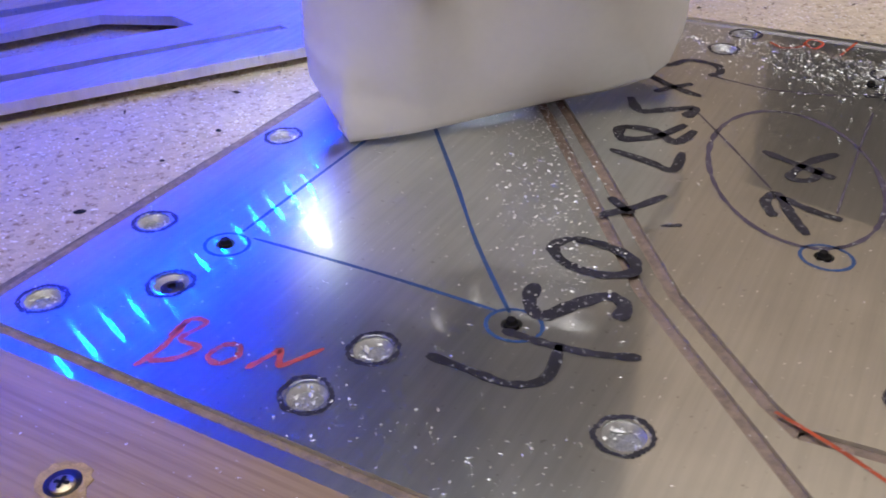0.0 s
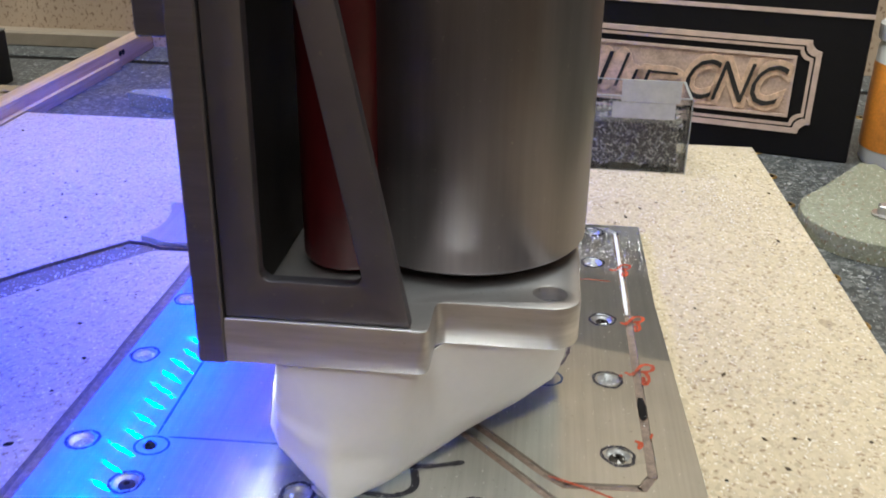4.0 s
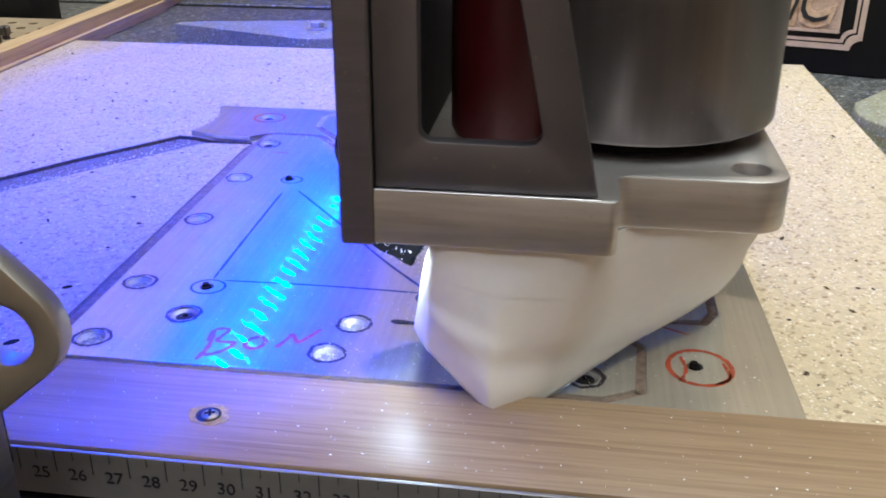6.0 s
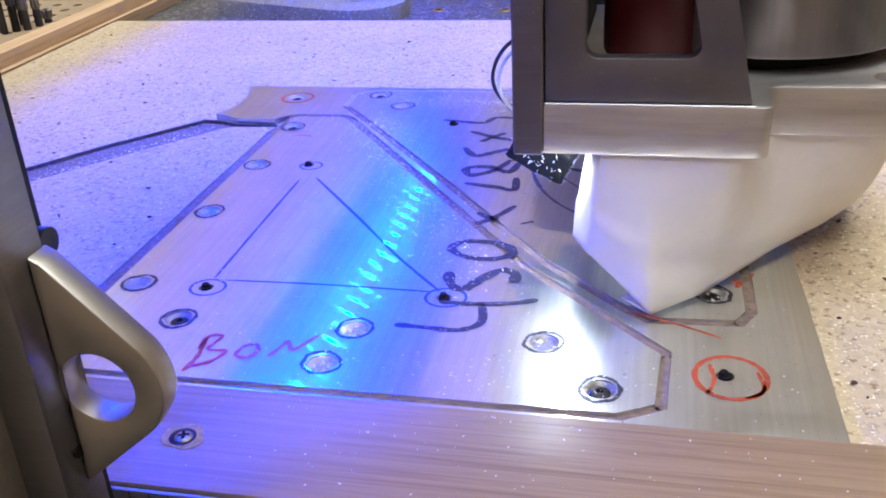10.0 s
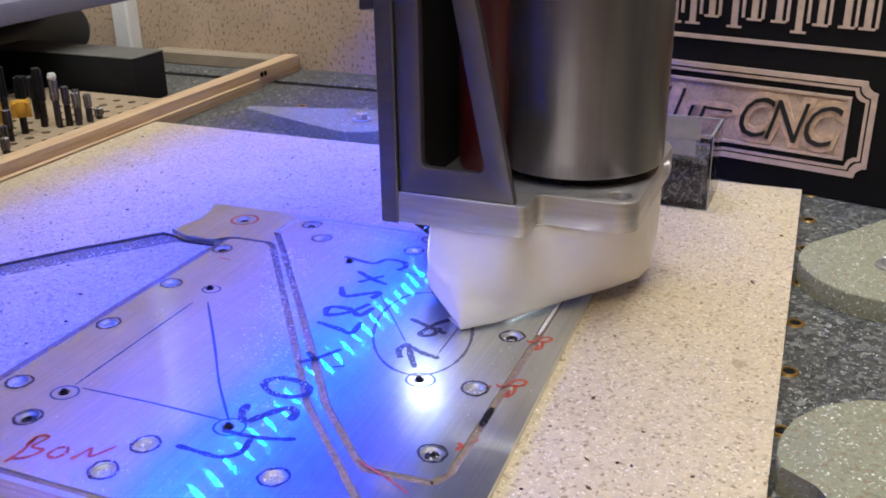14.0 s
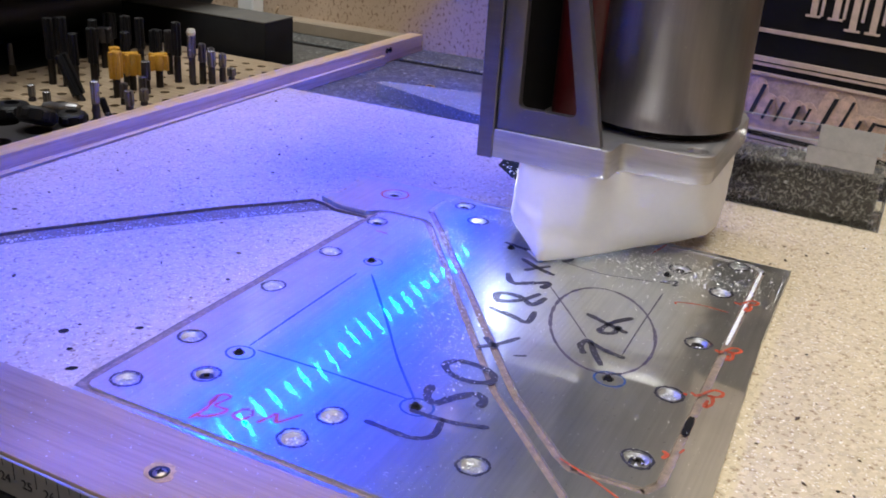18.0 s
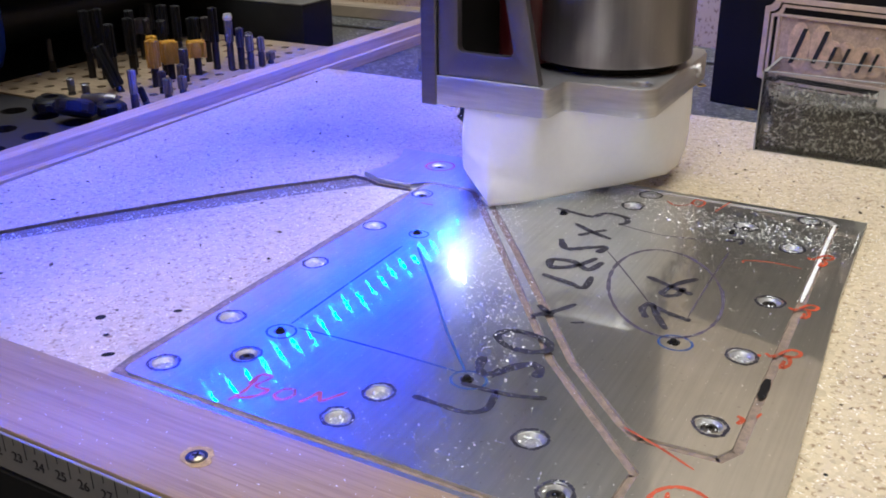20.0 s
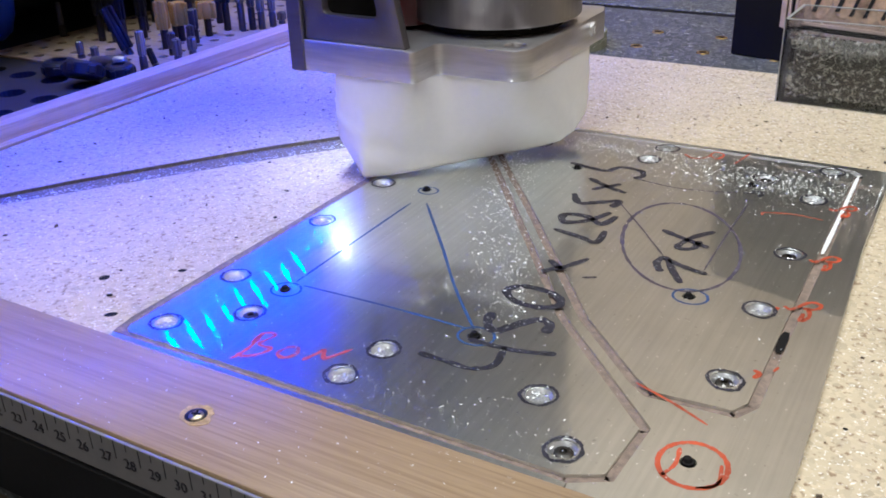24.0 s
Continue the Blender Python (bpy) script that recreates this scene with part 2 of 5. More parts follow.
M_INK = ink_mat("black_marker", (0.013, 0.012, 0.020))
M_INK_FADED = ink_mat("faded_marker", (0.045, 0.036, 0.058), (0.32, 0.31, 0.32))
M_BLUE_INK = plain("blue_pen", (0.02, 0.065, 0.19), 0.5, 0, 0.3, 300)
M_RED_INK = ink_mat("red_marker", (0.30, 0.044, 0.014), (0.45, 0.25, 0.22))
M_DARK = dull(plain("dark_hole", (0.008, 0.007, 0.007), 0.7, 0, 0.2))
M_GROOVE = plain("cut_groove", (0.15, 0.115, 0.092), 0.8, 0, 0.5, 420, 0.6)
M_SLOT = plain("slot_dust", (0.235, 0.172, 0.135), 0.8, 0, 0.5, 420, 0.6)
M_PACKED = plain("packed_grey_dust", (0.50, 0.49, 0.49), 0.4, 0.6, 0.3, 600, 0.4)
M_STAIN = plain("oil_stain", (0.40, 0.31, 0.20), 0.7, 0, 0.35, 600)
M_SCREW = plain("dark_screw", (0.06, 0.055, 0.05), 0.4, 1, 0.2)
M_CREAM = plain("routed_cream_wood", (0.55, 0.405, 0.335), 0.6, 0, 0.22, 120, 0.15)
M_HALO = plain("carved_pale_wood", (0.60, 0.41, 0.29), 0.6, 0, 0.4, 160, 0.3)
M_RULER = plain("steel_ruler", (0.25, 0.245, 0.25), 0.42, 0.4, 0.1, 40)
M_GLASS = acrylic_mat("clear_acrylic")
M_ACRYLIC_EDGE = plain("frosted_acrylic_edge", (0.30, 0.30, 0.29), 0.35, 0, 0.1, 200)
M_CHIPS_DARK = plain("mixed_swarf", (0.36, 0.335, 0.30), 0.45, 0.4, 0.8, 900)
M_SWARF = plain("aluminium_chips", (0.86, 0.86, 0.86), 0.38, 0.6, 0.1, 300)
M_WALL = wallpaper_mat("beige_wallpaper")
M_WHITE = plain("white_paint", (0.72, 0.70, 0.68), 0.5, 0, 0.06)
M_GREY_PAINT = plain("grey_cover_paint", (0.15, 0.143, 0.14), 0.5, 0.0, 0.2, 40, 0.15)
M_ORANGE = plain("orange_carbide_bit", (0.56, 0.29, 0.03), 0.4, 0, 0.2)
M_BLUE_GLOW = glow_mat("blue_diode", (0.0, 0.038, 1.0), 3250)
M_WHITE_GLOW = glow_mat("white_diode", (0.78, 0.89, 1.0), 180)


# ---------------------------------------------------------------- mesh helpers
def box(bm, x0, x1, y0, y1, z0, z1, bevel=0.0, seg=1, m=None):
    geo = bmesh.ops.create_cube(bm, size=1)
    vs = geo["verts"]
    for v in vs:
        v.co = Vector((x0 + (v.co.x + 0.5) * (x1 - x0), y0 + (v.co.y + 0.5) * (y1 - y0), z0 + (v.co.z + 0.5) * (z1 - z0)))
    if bevel:
        es = list({e for v in vs for e in v.link_edges})
        made = bmesh.ops.bevel(bm, geom=es, offset=bevel, segments=seg, profile=0.5, affect="EDGES")
        vs = list({v for v in made["verts"]} | {v for v in vs if v.is_valid})
    if m is not None:
        bmesh.ops.transform(bm, matrix=m, verts=[v for v in vs if v.is_valid])
    return bm


def cyl(bm, x, y, z0, z1, r0, r1=None, seg=24, m=None):
    r1 = r0 if r1 is None else r1
    made = bmesh.ops.create_cone(bm, cap_ends=True, segments=seg, radius1=r0, radius2=r1, depth=z1 - z0)
    bmesh.ops.translate(bm, verts=made["verts"], vec=(x, y, (z0 + z1) / 2))
    if m is not None:
        bmesh.ops.transform(bm, matrix=m, verts=made["verts"])
    return bm


def lathe(bm, profile, seg=32, x=0, y=0, cap=True):
    """Turns (radius, z) pairs round the upright axis."""
    rings = [[bm.verts.new((x + r * math.cos(2 * math.pi * k / seg), y + r * math.sin(2 * math.pi * k / seg), z)) for k in range(seg)] for r, z in profile]
    for a, b in zip(rings, rings[1:]):
        for k in range(seg):
            bm.faces.new((a[k], a[(k + 1) % seg], b[(k + 1) % seg], b[k]))
    if cap:
        bm.faces.new(rings[0][::-1])
        bm.faces.new(rings[-1])
    return bm


def slab(bm, outline, z0, z1, bevel=0.0):
    """An upright prism over an outline."""
    low = [bm.verts.new((x, y, z0)) for x, y in outline]
    top = [bm.verts.new((x, y, z1)) for x, y in outline]
    n = len(outline)
    bm.faces.new(low[::-1])
    cap = bm.faces.new(top)
    for k in range(n):
        bm.faces.new((low[k], low[(k + 1) % n], top[(k + 1) % n], top[k]))
    if bevel:
        bmesh.ops.bevel(bm, geom=list(cap.edges), offset=bevel, segments=2, profile=0.5, affect="EDGES")
    return bm


def finish(bm, smooth=0.6):
    bmesh.ops.recalc_face_normals(bm, faces=bm.faces)
    for f in bm.faces:
        f.smooth = smooth > 0
    for e in bm.edges:
        if len(e.link_faces) == 2 and e.calc_face_angle(0) > smooth:
            e.smooth = False
    return bm


def as_mesh(name, bm, material, smooth=0.6):
    finish(bm, smooth)
    data = bpy.data.meshes.new(name)
    bm.to_mesh(data)
    bm.free()
    data.materials.append(material)
    return data


def thing(name, bm, material, label="", category="", group="", kind="", smooth=0.6):
    return tagged(new(name, as_mesh(name, bm, material, smooth)), label, category, group, kind)


def empty(name, place, label, category, group="", kind=""):
    ob = new(name)
    ob.location = place
    return tagged(ob, label, category, group, kind)


def part(name, bm, material, parent, label="", place=None, smooth=0.6):
    ob = new(name, as_mesh(name, bm, material, smooth))
    ob.parent = parent
    if place is not None:
        ob.matrix_basis = place
    return tagged(ob, label)


def B():
    return bmesh.new()


def ring_pts(x, y, r, n=20, turn=0.0, ry=None):
    ry = r if ry is None else ry
    return [(x + r * math.cos(turn + 2 * math.pi * k / n), y + ry * math.sin(turn + 2 * math.pi * k / n)) for k in range(n)]


def sheet(name, loops, z0, z1, material, round_edge=0.0):
    """A sheet with real holes: the first loop is its outline, the others are cut out of it; round_edge eases its edges."""
    cu = bpy.data.curves.new(name, "CURVE")
    cu.dimensions, cu.fill_mode, cu.extrude = "2D", "BOTH", (z1 - z0) / 2 - round_edge
    cu.bevel_depth, cu.bevel_resolution, cu.offset = round_edge, 1, -round_edge
    for loop in loops:
        sp = cu.splines.new("POLY")
        sp.points.add(len(loop) - 1)
        for pnt, (x, y) in zip(sp.points, loop):
            pnt.co = (x, y, 0, 1)
        sp.use_cyclic_u = True
    ob = bpy.data.objects.new(name, cu)
    scene.collection.objects.link(ob)
    deps = bpy.context.evaluated_depsgraph_get()
    data = bpy.data.meshes.new_from_object(ob.evaluated_get(deps))
    bpy.data.objects.remove(ob)
    bpy.data.curves.remove(cu)
    data.transform(Matrix.Translation((0, 0, (z0 + z1) / 2)))
    data.materials.clear()
    data.materials.append(material)
    data.name = name
    weld = bmesh.new()
    weld.from_mesh(data)
    bmesh.ops.remove_doubles(weld, verts=weld.verts, dist=1e-6)
    if round_edge:
        finish(weld, 0.7)
    weld.to_mesh(data)
    weld.free()
    if not round_edge:
        for f in data.polygons:
            f.use_smooth = False
    uv = data.uv_layers.new(name="rolling")
    for lp in data.loops:
        co = data.vertices[lp.vertex_index].co
        uv.data[lp.index].uv = (co.x * 10 + co.z * 3, co.y * 10 + co.z * 3)
    return data


def ribbon(bm, pts, width, z=0.0, closed=False, rough=0.0, lift=0.00012):
    """A flat pen stroke through points of the plane, with round ends."""
    rnd = random.Random(int(1e5 * abs(pts[0][0] + pts[0][1])) + len(pts))
    ps = [Vector(p) for p in pts]
    smooth = []
    n = len(ps)
    rng = range(n if closed else n - 1)
    for i in rng:
        p0, p1 = ps[i], ps[(i + 1) % n]
        a = ps[(i - 1) % n] if closed or i > 0 else p0
        b = ps[(i + 2) % n] if closed or i < n - 2 else p1
        for s in (0, 0.2, 0.4, 0.6, 0.8):
            t2, t3 = s * s, s * s * s
            smooth.append(0.5 * ((2 * p1 * 0 + 2 * p0) + (p1 - a) * s + (2 * a - 5 * p0 + 4 * p1 - b) * t2 + (3 * p0 - a - 3 * p1 + b) * t3))
    if not closed:
        smooth.append(ps[-1])
    left, right = [], []
    m = len(smooth)
    for i, p in enumerate(smooth):
        q0, q1 = smooth[(i - 1) % m] if closed or i else p, smooth[(i + 1) % m] if closed or i < m - 1 else p
        d = (q1 - q0)
        d = d.normalized() if d.length > 1e-9 else Vector((1, 0))
        w = width / 2 * (1 + rough * (rnd.random() - 0.5)) * (1.0 if closed or 0 < i < m - 1 else 0.55)
        s = Vector((-d.y, d.x)) * w
        left.append(bm.verts.new((p.x + s.x, p.y + s.y, z + lift)))
        right.append(bm.verts.new((p.x - s.x, p.y - s.y, z + lift)))
    for i in range(m if closed else m - 1):
        j = (i + 1) % m
        bm.faces.new((right[i], right[j], left[j], left[i]))
    return bm


def tube(name, pts, radius, material, parent=None, label=""):
    cu = bpy.data.curves.new(name, "CURVE")
    cu.dimensions, cu.bevel_depth, cu.bevel_resolution, cu.resolution_u = "3D", radius, 3, 8
    sp = cu.splines.new("NURBS")
    sp.points.add(len(pts) - 1)
    for p, c in zip(sp.points, pts):
        p.co = (*c, 1)
    sp.use_endpoint_u, sp.order_u = True, 4
    ob = bpy.data.objects.new(name, cu)
    scene.collection.objects.link(ob)
    data = bpy.data.meshes.new_from_object(ob.evaluated_get(bpy.context.evaluated_depsgraph_get()))
    bpy.data.objects.remove(ob)
    bpy.data.curves.remove(cu)
    data.materials.clear()
    data.materials.append(material)
    for f in data.polygons:
        f.use_smooth = True
    ob = new(name, data)
    ob.parent = parent
    return tagged(ob, label)


# heights: plate top 0, chipboard top -0.0032, bench top -0.012
Z_CHIP, Z_BENCH = -0.0032, -0.0122

# ---------------------------------------------------------------- room
bm = B(); box(bm, -1.6, 1.9, 0.737, 0.80, -0.8, 1.5)
thing("wall_north", bm, M_WALL, "beige speckled wallpaper wall behind the workbench", "wall", kind="structure")
bm = B(); box(bm, -1.66, -1.6, -1.6, 0.80, -0.8, 1.5)
thing("wall_west", bm, M_WALL, "beige speckled wallpaper wall beside the workbench", "wall", kind="structure")
bm = B(); box(bm, 1.9, 1.96, -1.6, 0.80, -0.8, 1.5)
thing("wall_east", bm, M_WALL, "beige speckled wallpaper wall beside the workbench", "wall", kind="structure")
bm = B(); box(bm, -1.66, 1.96, -1.66, -1.6, -0.8, 1.5)
thing("wall_south", bm, M_WALL, "beige speckled wallpaper wall facing the workbench", "wall", kind="structure")
bm = B(); box(bm, -1.66, 1.96, -1.66, 0.80, 1.5, 1.56)
thing("ceiling", bm, M_WHITE, "plain white painted ceiling of the workshop", "ceiling", kind="structure")
bm = B(); box(bm, -1.66, 1.96, -1.66, 0.80, -0.86, -0.8)
thing("floor", bm, M_GREY_PAINT, "grey painted workshop floor under the bench", "floor", kind="structure")

# ---------------------------------------------------------------- bench
bench = empty("workbench", (0, 0, Z_BENCH), "dark grey speckled machine table with brass-lined holes", "workbench")
bm = B(); box(bm, -1.2, 1.3, -0.048, 0.664, -0.04, 0)
part("table_top", bm, M_BENCH, bench)
bm = B(); box(bm, -1.2, 1.3, 0.677, 0.736, -0.04, 0.001, 0.001)
part("rear_strip", bm, M_BENCH, bench)
bm = B(); box(bm, -1.2, 1.3, 0.6641, 0.6769, -0.04, -0.0006)
part("seam", bm, M_DARK, bench)
bm = B(); box(bm, -1.2, 1.3, -0.16, -0.058, -0.10, -0.03, 0.002)
part("front_beam", bm, M_BLACK_MATT, bench)
bm = B(); box(bm, -1.2, 1.3, -0.0534, -0.0482, -0.029, -0.0006, 0.0005)
part("front_edge", bm, M_BLACK_MATT, bench)
for sx in (-1.15, 1.2):
    for sy in (0.0, 0.6):
        bm = B(); box(bm, sx, sx + 0.06, sy, sy + 0.06, -0.79 - Z_BENCH - 0.012, -0.04, 0.003)
        part("leg", bm, M_BLACK_MATT, bench)


def insert_mesh():
    bm = B()
    lathe(bm, [(0.0030, 0.0), (0.0030, 0.0007), (0.0046, 0.0007), (0.0050, 0.0)], 20, cap=False)
    return as_mesh("insert", bm, M_BRASS)


ins = insert_mesh()
bm = B(); cyl(bm, 0, 0, -0.0005, 0.0003, 0.0031, seg=16)
dark_disc = as_mesh("bore", bm, M_DARK)
for gx in range(-1, 4):
    for gy in range(0, 11):
        x, y = 0.332 + gx * 0.054, 0.098 + gy * 0.054
        if (x < 0.331 and y < 0.47) or y > 0.63 or (0.05 < x < 0.33 and y < 0.47):
            continue
        ob = new("insert", ins); ob.parent = bench; ob.location = (x, y, 0.0)
        o2 = new("bore", dark_disc); o2.parent = ob; o2.location = (0, 0, 0.0)
for gx in range(-9, 6):
    for y in (0.53, 0.584):
        x = 0.332 - 0.054 + gx * 0.054 - 0.05
        if x > 0.27 or x < -0.19:
            continue
        ob = new("insert", ins); ob.parent = bench; ob.location = (x, y, 0.0)
        o2 = new("bore", dark_disc); o2.parent = ob; o2.location = (0, 0, 0.0)

# ---------------------------------------------------------------- spoil board
TRENCH = [(-0.180, 0.0500), (-0.1625, 0.0520), (-0.1290, 0.0985), (-0.0995, 0.1385), (-0.0640, 0.1850), (-0.0345, 0.2210), (-0.0300, 0.2235), (-0.0065, 0.2245), (-0.0065, 0.2283), (-0.0300, 0.2284), (-0.0410, 0.2333), (-0.0508, 0.2345), (-0.0858, 0.1930), (-0.1145, 0.1527), (-0.1490, 0.1022)]
spoil = sheet("spoilboard", [[(-0.224, -0.0105), (0.331, -0.0105), (0.325, 0.4585), (-0.230, 0.4585)], TRENCH], Z_BENCH + 0.0002, Z_CHIP, M_CHIP)
board = tagged(new("spoilboard", spoil), "pale beige chipboard sheet screwed down as spoil board", "board")
rnd = random.Random(4)
dots = [(-0.044, 0.030, 0.0026), (-0.017, 0.009, 0.003), (-0.019, 0.050, 0.0022), (-0.019, 0.112, 0.0015), (-0.178, 0.119, 0.002), (-0.03, 0.020, 0.0015), (-0.10, 0.26, 0.0014), (-0.07, 0.17, 0.0012)]
bm = B(); lathe(bm, [(1.25, 0.0), (1.0, 1.0)], 9)
pit = as_mesh("pit", bm, M_DARK)
for x, y, r in dots + [(rnd.uniform(-0.21, -0.02), rnd.uniform(0.0, 0.44), rnd.uniform(0.0006, 0.0013)) for _ in range(26)] + [(rnd.uniform(0.24, 0.32), rnd.uniform(0.0, 0.37), rnd.uniform(0.0005, 0.0010)) for _ in range(16)]:
    ob = new("pit", pit); ob.parent = board
    r *= 0.75
    ob.location, ob.scale = (x, y, Z_CHIP + 0.0001), (r, r * rnd.uniform(0.6, 1.0), 0.00015)
    ob.rotation_euler = (0, 0, rnd.uniform(0, 3))
# groove left along the cut at the inner edge
bm = B()
ribbon(bm, [(-0.0042, 0.000), (-0.0042, 0.08), (-0.0042, 0.16), (-0.0042, 0.226)], 0.0076, Z_CHIP, rough=0.12)
part("groove", bm, M_GROOVE, board, "dark routed groove beside the sheet")
# trench floor: board tint darkened to stand for the shade inside
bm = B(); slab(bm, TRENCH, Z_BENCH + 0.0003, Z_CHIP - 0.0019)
part("trench_floor", bm, chipboard_mat("shaded_trench_floor", (0.20, 0.165, 0.13)), board, "floor of a routed trench, its shade put into the colour", None, 0)
for x, y, r in ((0.310, 0.189, 0.0050), (0.296, 0.165, 0.0016)):
    bm = B()
    cut = random.Random(int(x * 1e4))
    slab(bm, [(x + r * (0.55 + 0.45 * cut.random()) * math.cos(a * 0.4488), y + r * (0.55 + 0.45 * cut.random()) * math.sin(a * 0.4488)) for a in range(14)], Z_CHIP + 0.00004, Z_CHIP + 0.00008)
    part("stain", bm, M_STAIN, board, "brown oil stain", None, 0)

# ---------------------------------------------------------------- aluminium sheet
OPEN_HOLES = [(0.011, 0.011), (0.095, 0.032), (0.091, 0.012), (0.155, 0.032), (0.204, 0.120), (0.009, 0.052), (0.008, 0.113), (0.008, 0.165), (0.202, 0.235), (0.203, 0.276), (0.119, 0.2745), (0.116, 0.254), (0.0545, 0.253)]
SCREWED = [(0.035, 0.031), (0.205, 0.068), (0.204, 0.172), (0.006, 0.217), (-0.009, 0.264), (0.173, 0.010), (0.176, 0.253), (0.037, 0.271)]
SMALL = [(0.035, 0.052), (0.032, 0.167), (0.119, 0.055), (0.178, 0.118), (0.207, 0.021), (0.172, 0.241), (0.087, 0.2265)]
R_HOLE, R_SMALL = 0.0046, 0.0026
LEFT = [(0.0, 0.0030), (0.0012, 0.0002), (0.004, -0.0012), (0.178, -0.0012), (0.1885, 0.0045), (0.190, 0.030), (0.1405, 0.081), (0.083, 0.160), (0.031, 0.231), (0.026, 0.2345), (0.004, 0.2345), (0.0, 0.231)]
RIGHT = [(0.0245, 0.252), (0.040, 0.2325), (0.094, 0.161), (0.150, 0.085), (0.179, 0.0555), (0.186, 0.0500), (0.212, 0.0515), (0.2155, 0.058), (0.2145, 0.275), (0.2105, 0.2798), (0.030, 0.2785), (0.0235, 0.272)]


def inside(poly, x, y):
    hit = False
    for (x0, y0), (x1, y1) in zip(poly, poly[1:] + poly[:1]):
        if (y0 > y) != (y1 > y) and x < x0 + (y - y0) * (x1 - x0) / (y1 - y0):
            hit = not hit
    return hit


def shrink(poly, d):
    """The outline moved inwards by d."""
    n, out = len(poly), []
    for i in range(n):
        a, b, c = Vector(poly[i - 1]), Vector(poly[i]), Vector(poly[(i + 1) % n])
        e, f = (b - a).normalized(), (c - b).normalized()
        ne, nf = Vector((-e.y, e.x)), Vector((-f.y, f.x))
        k = (ne + nf).normalized()
        out.append(tuple(b + k * d / max(0.35, k.dot(ne))))
    return out


# dark lining: scorched, dusty edge together with the trench wall's shade
lining = new("trench_wall", sheet("trench_wall", [shrink(TRENCH, 0.0001), shrink(TRENCH, 0.0007)], Z_CHIP - 0.0018, Z_CHIP - 0.0001, M_GROOVE))
lining.parent = board
tagged(lining, "scorched wall of the trench, darkened for its shade too")


def holes_in(poly):
    return [ring_pts(x, y, R_HOLE) for x, y in OPEN_HOLES + SCREWED if inside(poly, x, y)] + [ring_pts(x, y, R_SMALL, 14) for x, y in SMALL if inside(poly, x, y)]


plate = empty("aluminium_sheet", (0, 0, 0), "marked-up aluminium sheet being cut into parts on the chipboard", "metal sheet")
frame_holes = [ring_pts(x, y, R_HOLE) for x, y in OPEN_HOLES + SCREWED if not inside(LEFT, x, y) and not inside(RIGHT, x, y)] + [ring_pts(x, y, R_SMALL, 14) for x, y in SMALL if not inside(LEFT, x, y) and not inside(RIGHT, x, y)]
# the frame keeps clear of both parts by the cutter's width
grow = lambda poly: shrink(poly, -0.0031)
web = [(-0.0390, 0.2330), (-0.0292, 0.2286), (-0.0085, 0.2285), (-0.0022, 0.2350), (0.003, 0.2371), (0.028, 0.2371), (0.0335, 0.2335), (0.0850, 0.1625), (0.1425, 0.0830), (0.1925, 0.0315), (0.1912, 0.0030), (0.1800, -0.0035), (0.1800, -0.0103), (0.2362, -0.0103), (0.2345, 0.060), (0.2297, 0.190), (0.2297, 0.2870), (-0.0460, 0.2845), (-0.0400, 0.2700), (-0.0382, 0.2580), (-0.0388, 0.2470), (-0.0420, 0.2390), (-0.0440, 0.2345)]
for nm, loops in (("frame", [web, grow(RIGHT)] + frame_holes), ("blank", [shrink(LEFT, 0.0006)] + holes_in(LEFT)), ("blank", [shrink(RIGHT, 0.0006)] + holes_in(RIGHT))):
    ob = new(nm, sheet(nm, loops, -0.0030, 0.0, M_ALU))
    ob.parent = plate
# cutter marks in the board below the slots
for outline in (LEFT, RIGHT):
    mid = shrink(outline, -0.0013)
    for a, b in zip(mid, mid[1:] + mid[:1]):
        packed = min(a[1], b[1]) > 0.25
        bm = B(); ribbon(bm, [a, b], 0.0060, -0.0003 if packed else -0.0011, False, 0.25, 0.0)
        part("slot_dust", bm, M_PACKED if packed else M_SLOT, plate, "", None, 0)
# the thin front strip
ob = new("front_strip", sheet("front_strip", [[(-0.0012, -0.0104), (0.1797, -0.0104), (0.1797, -0.0036), (-0.0012, -0.0036)]], -0.0030, 0.0, M_ALU))
ob.parent = plate


def screw_mesh():
    bm = B()
    lathe(bm, [(0.0030, -0.0025), (0.0030, -0.0012), (0.0022, -0.0008), (0.0012, -0.0008), (0.0010, -0.0018)], 14)
    return as_mesh("screw", bm, M_SCREW)


def sink_mesh():
    bm = B()
    lathe(bm, [(R_HOLE + 0.0007, 0.00012), (R_HOLE - 0.0002, -0.0006), (R_HOLE - 0.0012, -0.0028)], 24, cap=False)
    return as_mesh("countersink", bm, M_ALU_CUT)


def marker_ring_mesh(seed):
    r = random.Random(seed)
    bm = B()
    pts = [((R_HOLE + 0.0010 + r.uniform(-0.0003, 0.0005)) * math.cos(a) * 1.05 + 0.0003, (R_HOLE + 0.0010 + r.uniform(-0.0003, 0.0004)) * math.sin(a)) for a in [2 * math.pi * k / 14 for k in range(14)]]
    ribbon(bm, pts, 0.0012, 0, True, 0.9)
    return as_mesh("pen_ring", bm, M_INK, 0)


def fill_mesh():
    bm = B()
    lathe(bm, [(R_HOLE * 0.84, -0.0022), (R_HOLE * 0.6, -0.0018), (R_HOLE * 0.2, -0.0017)], 20)
    for v in bm.verts:
        v.co.z += 0.0005 * noise.noise(v.co * 900)
    return as_mesh("chip_fill", bm, M_CHIP_FILL)


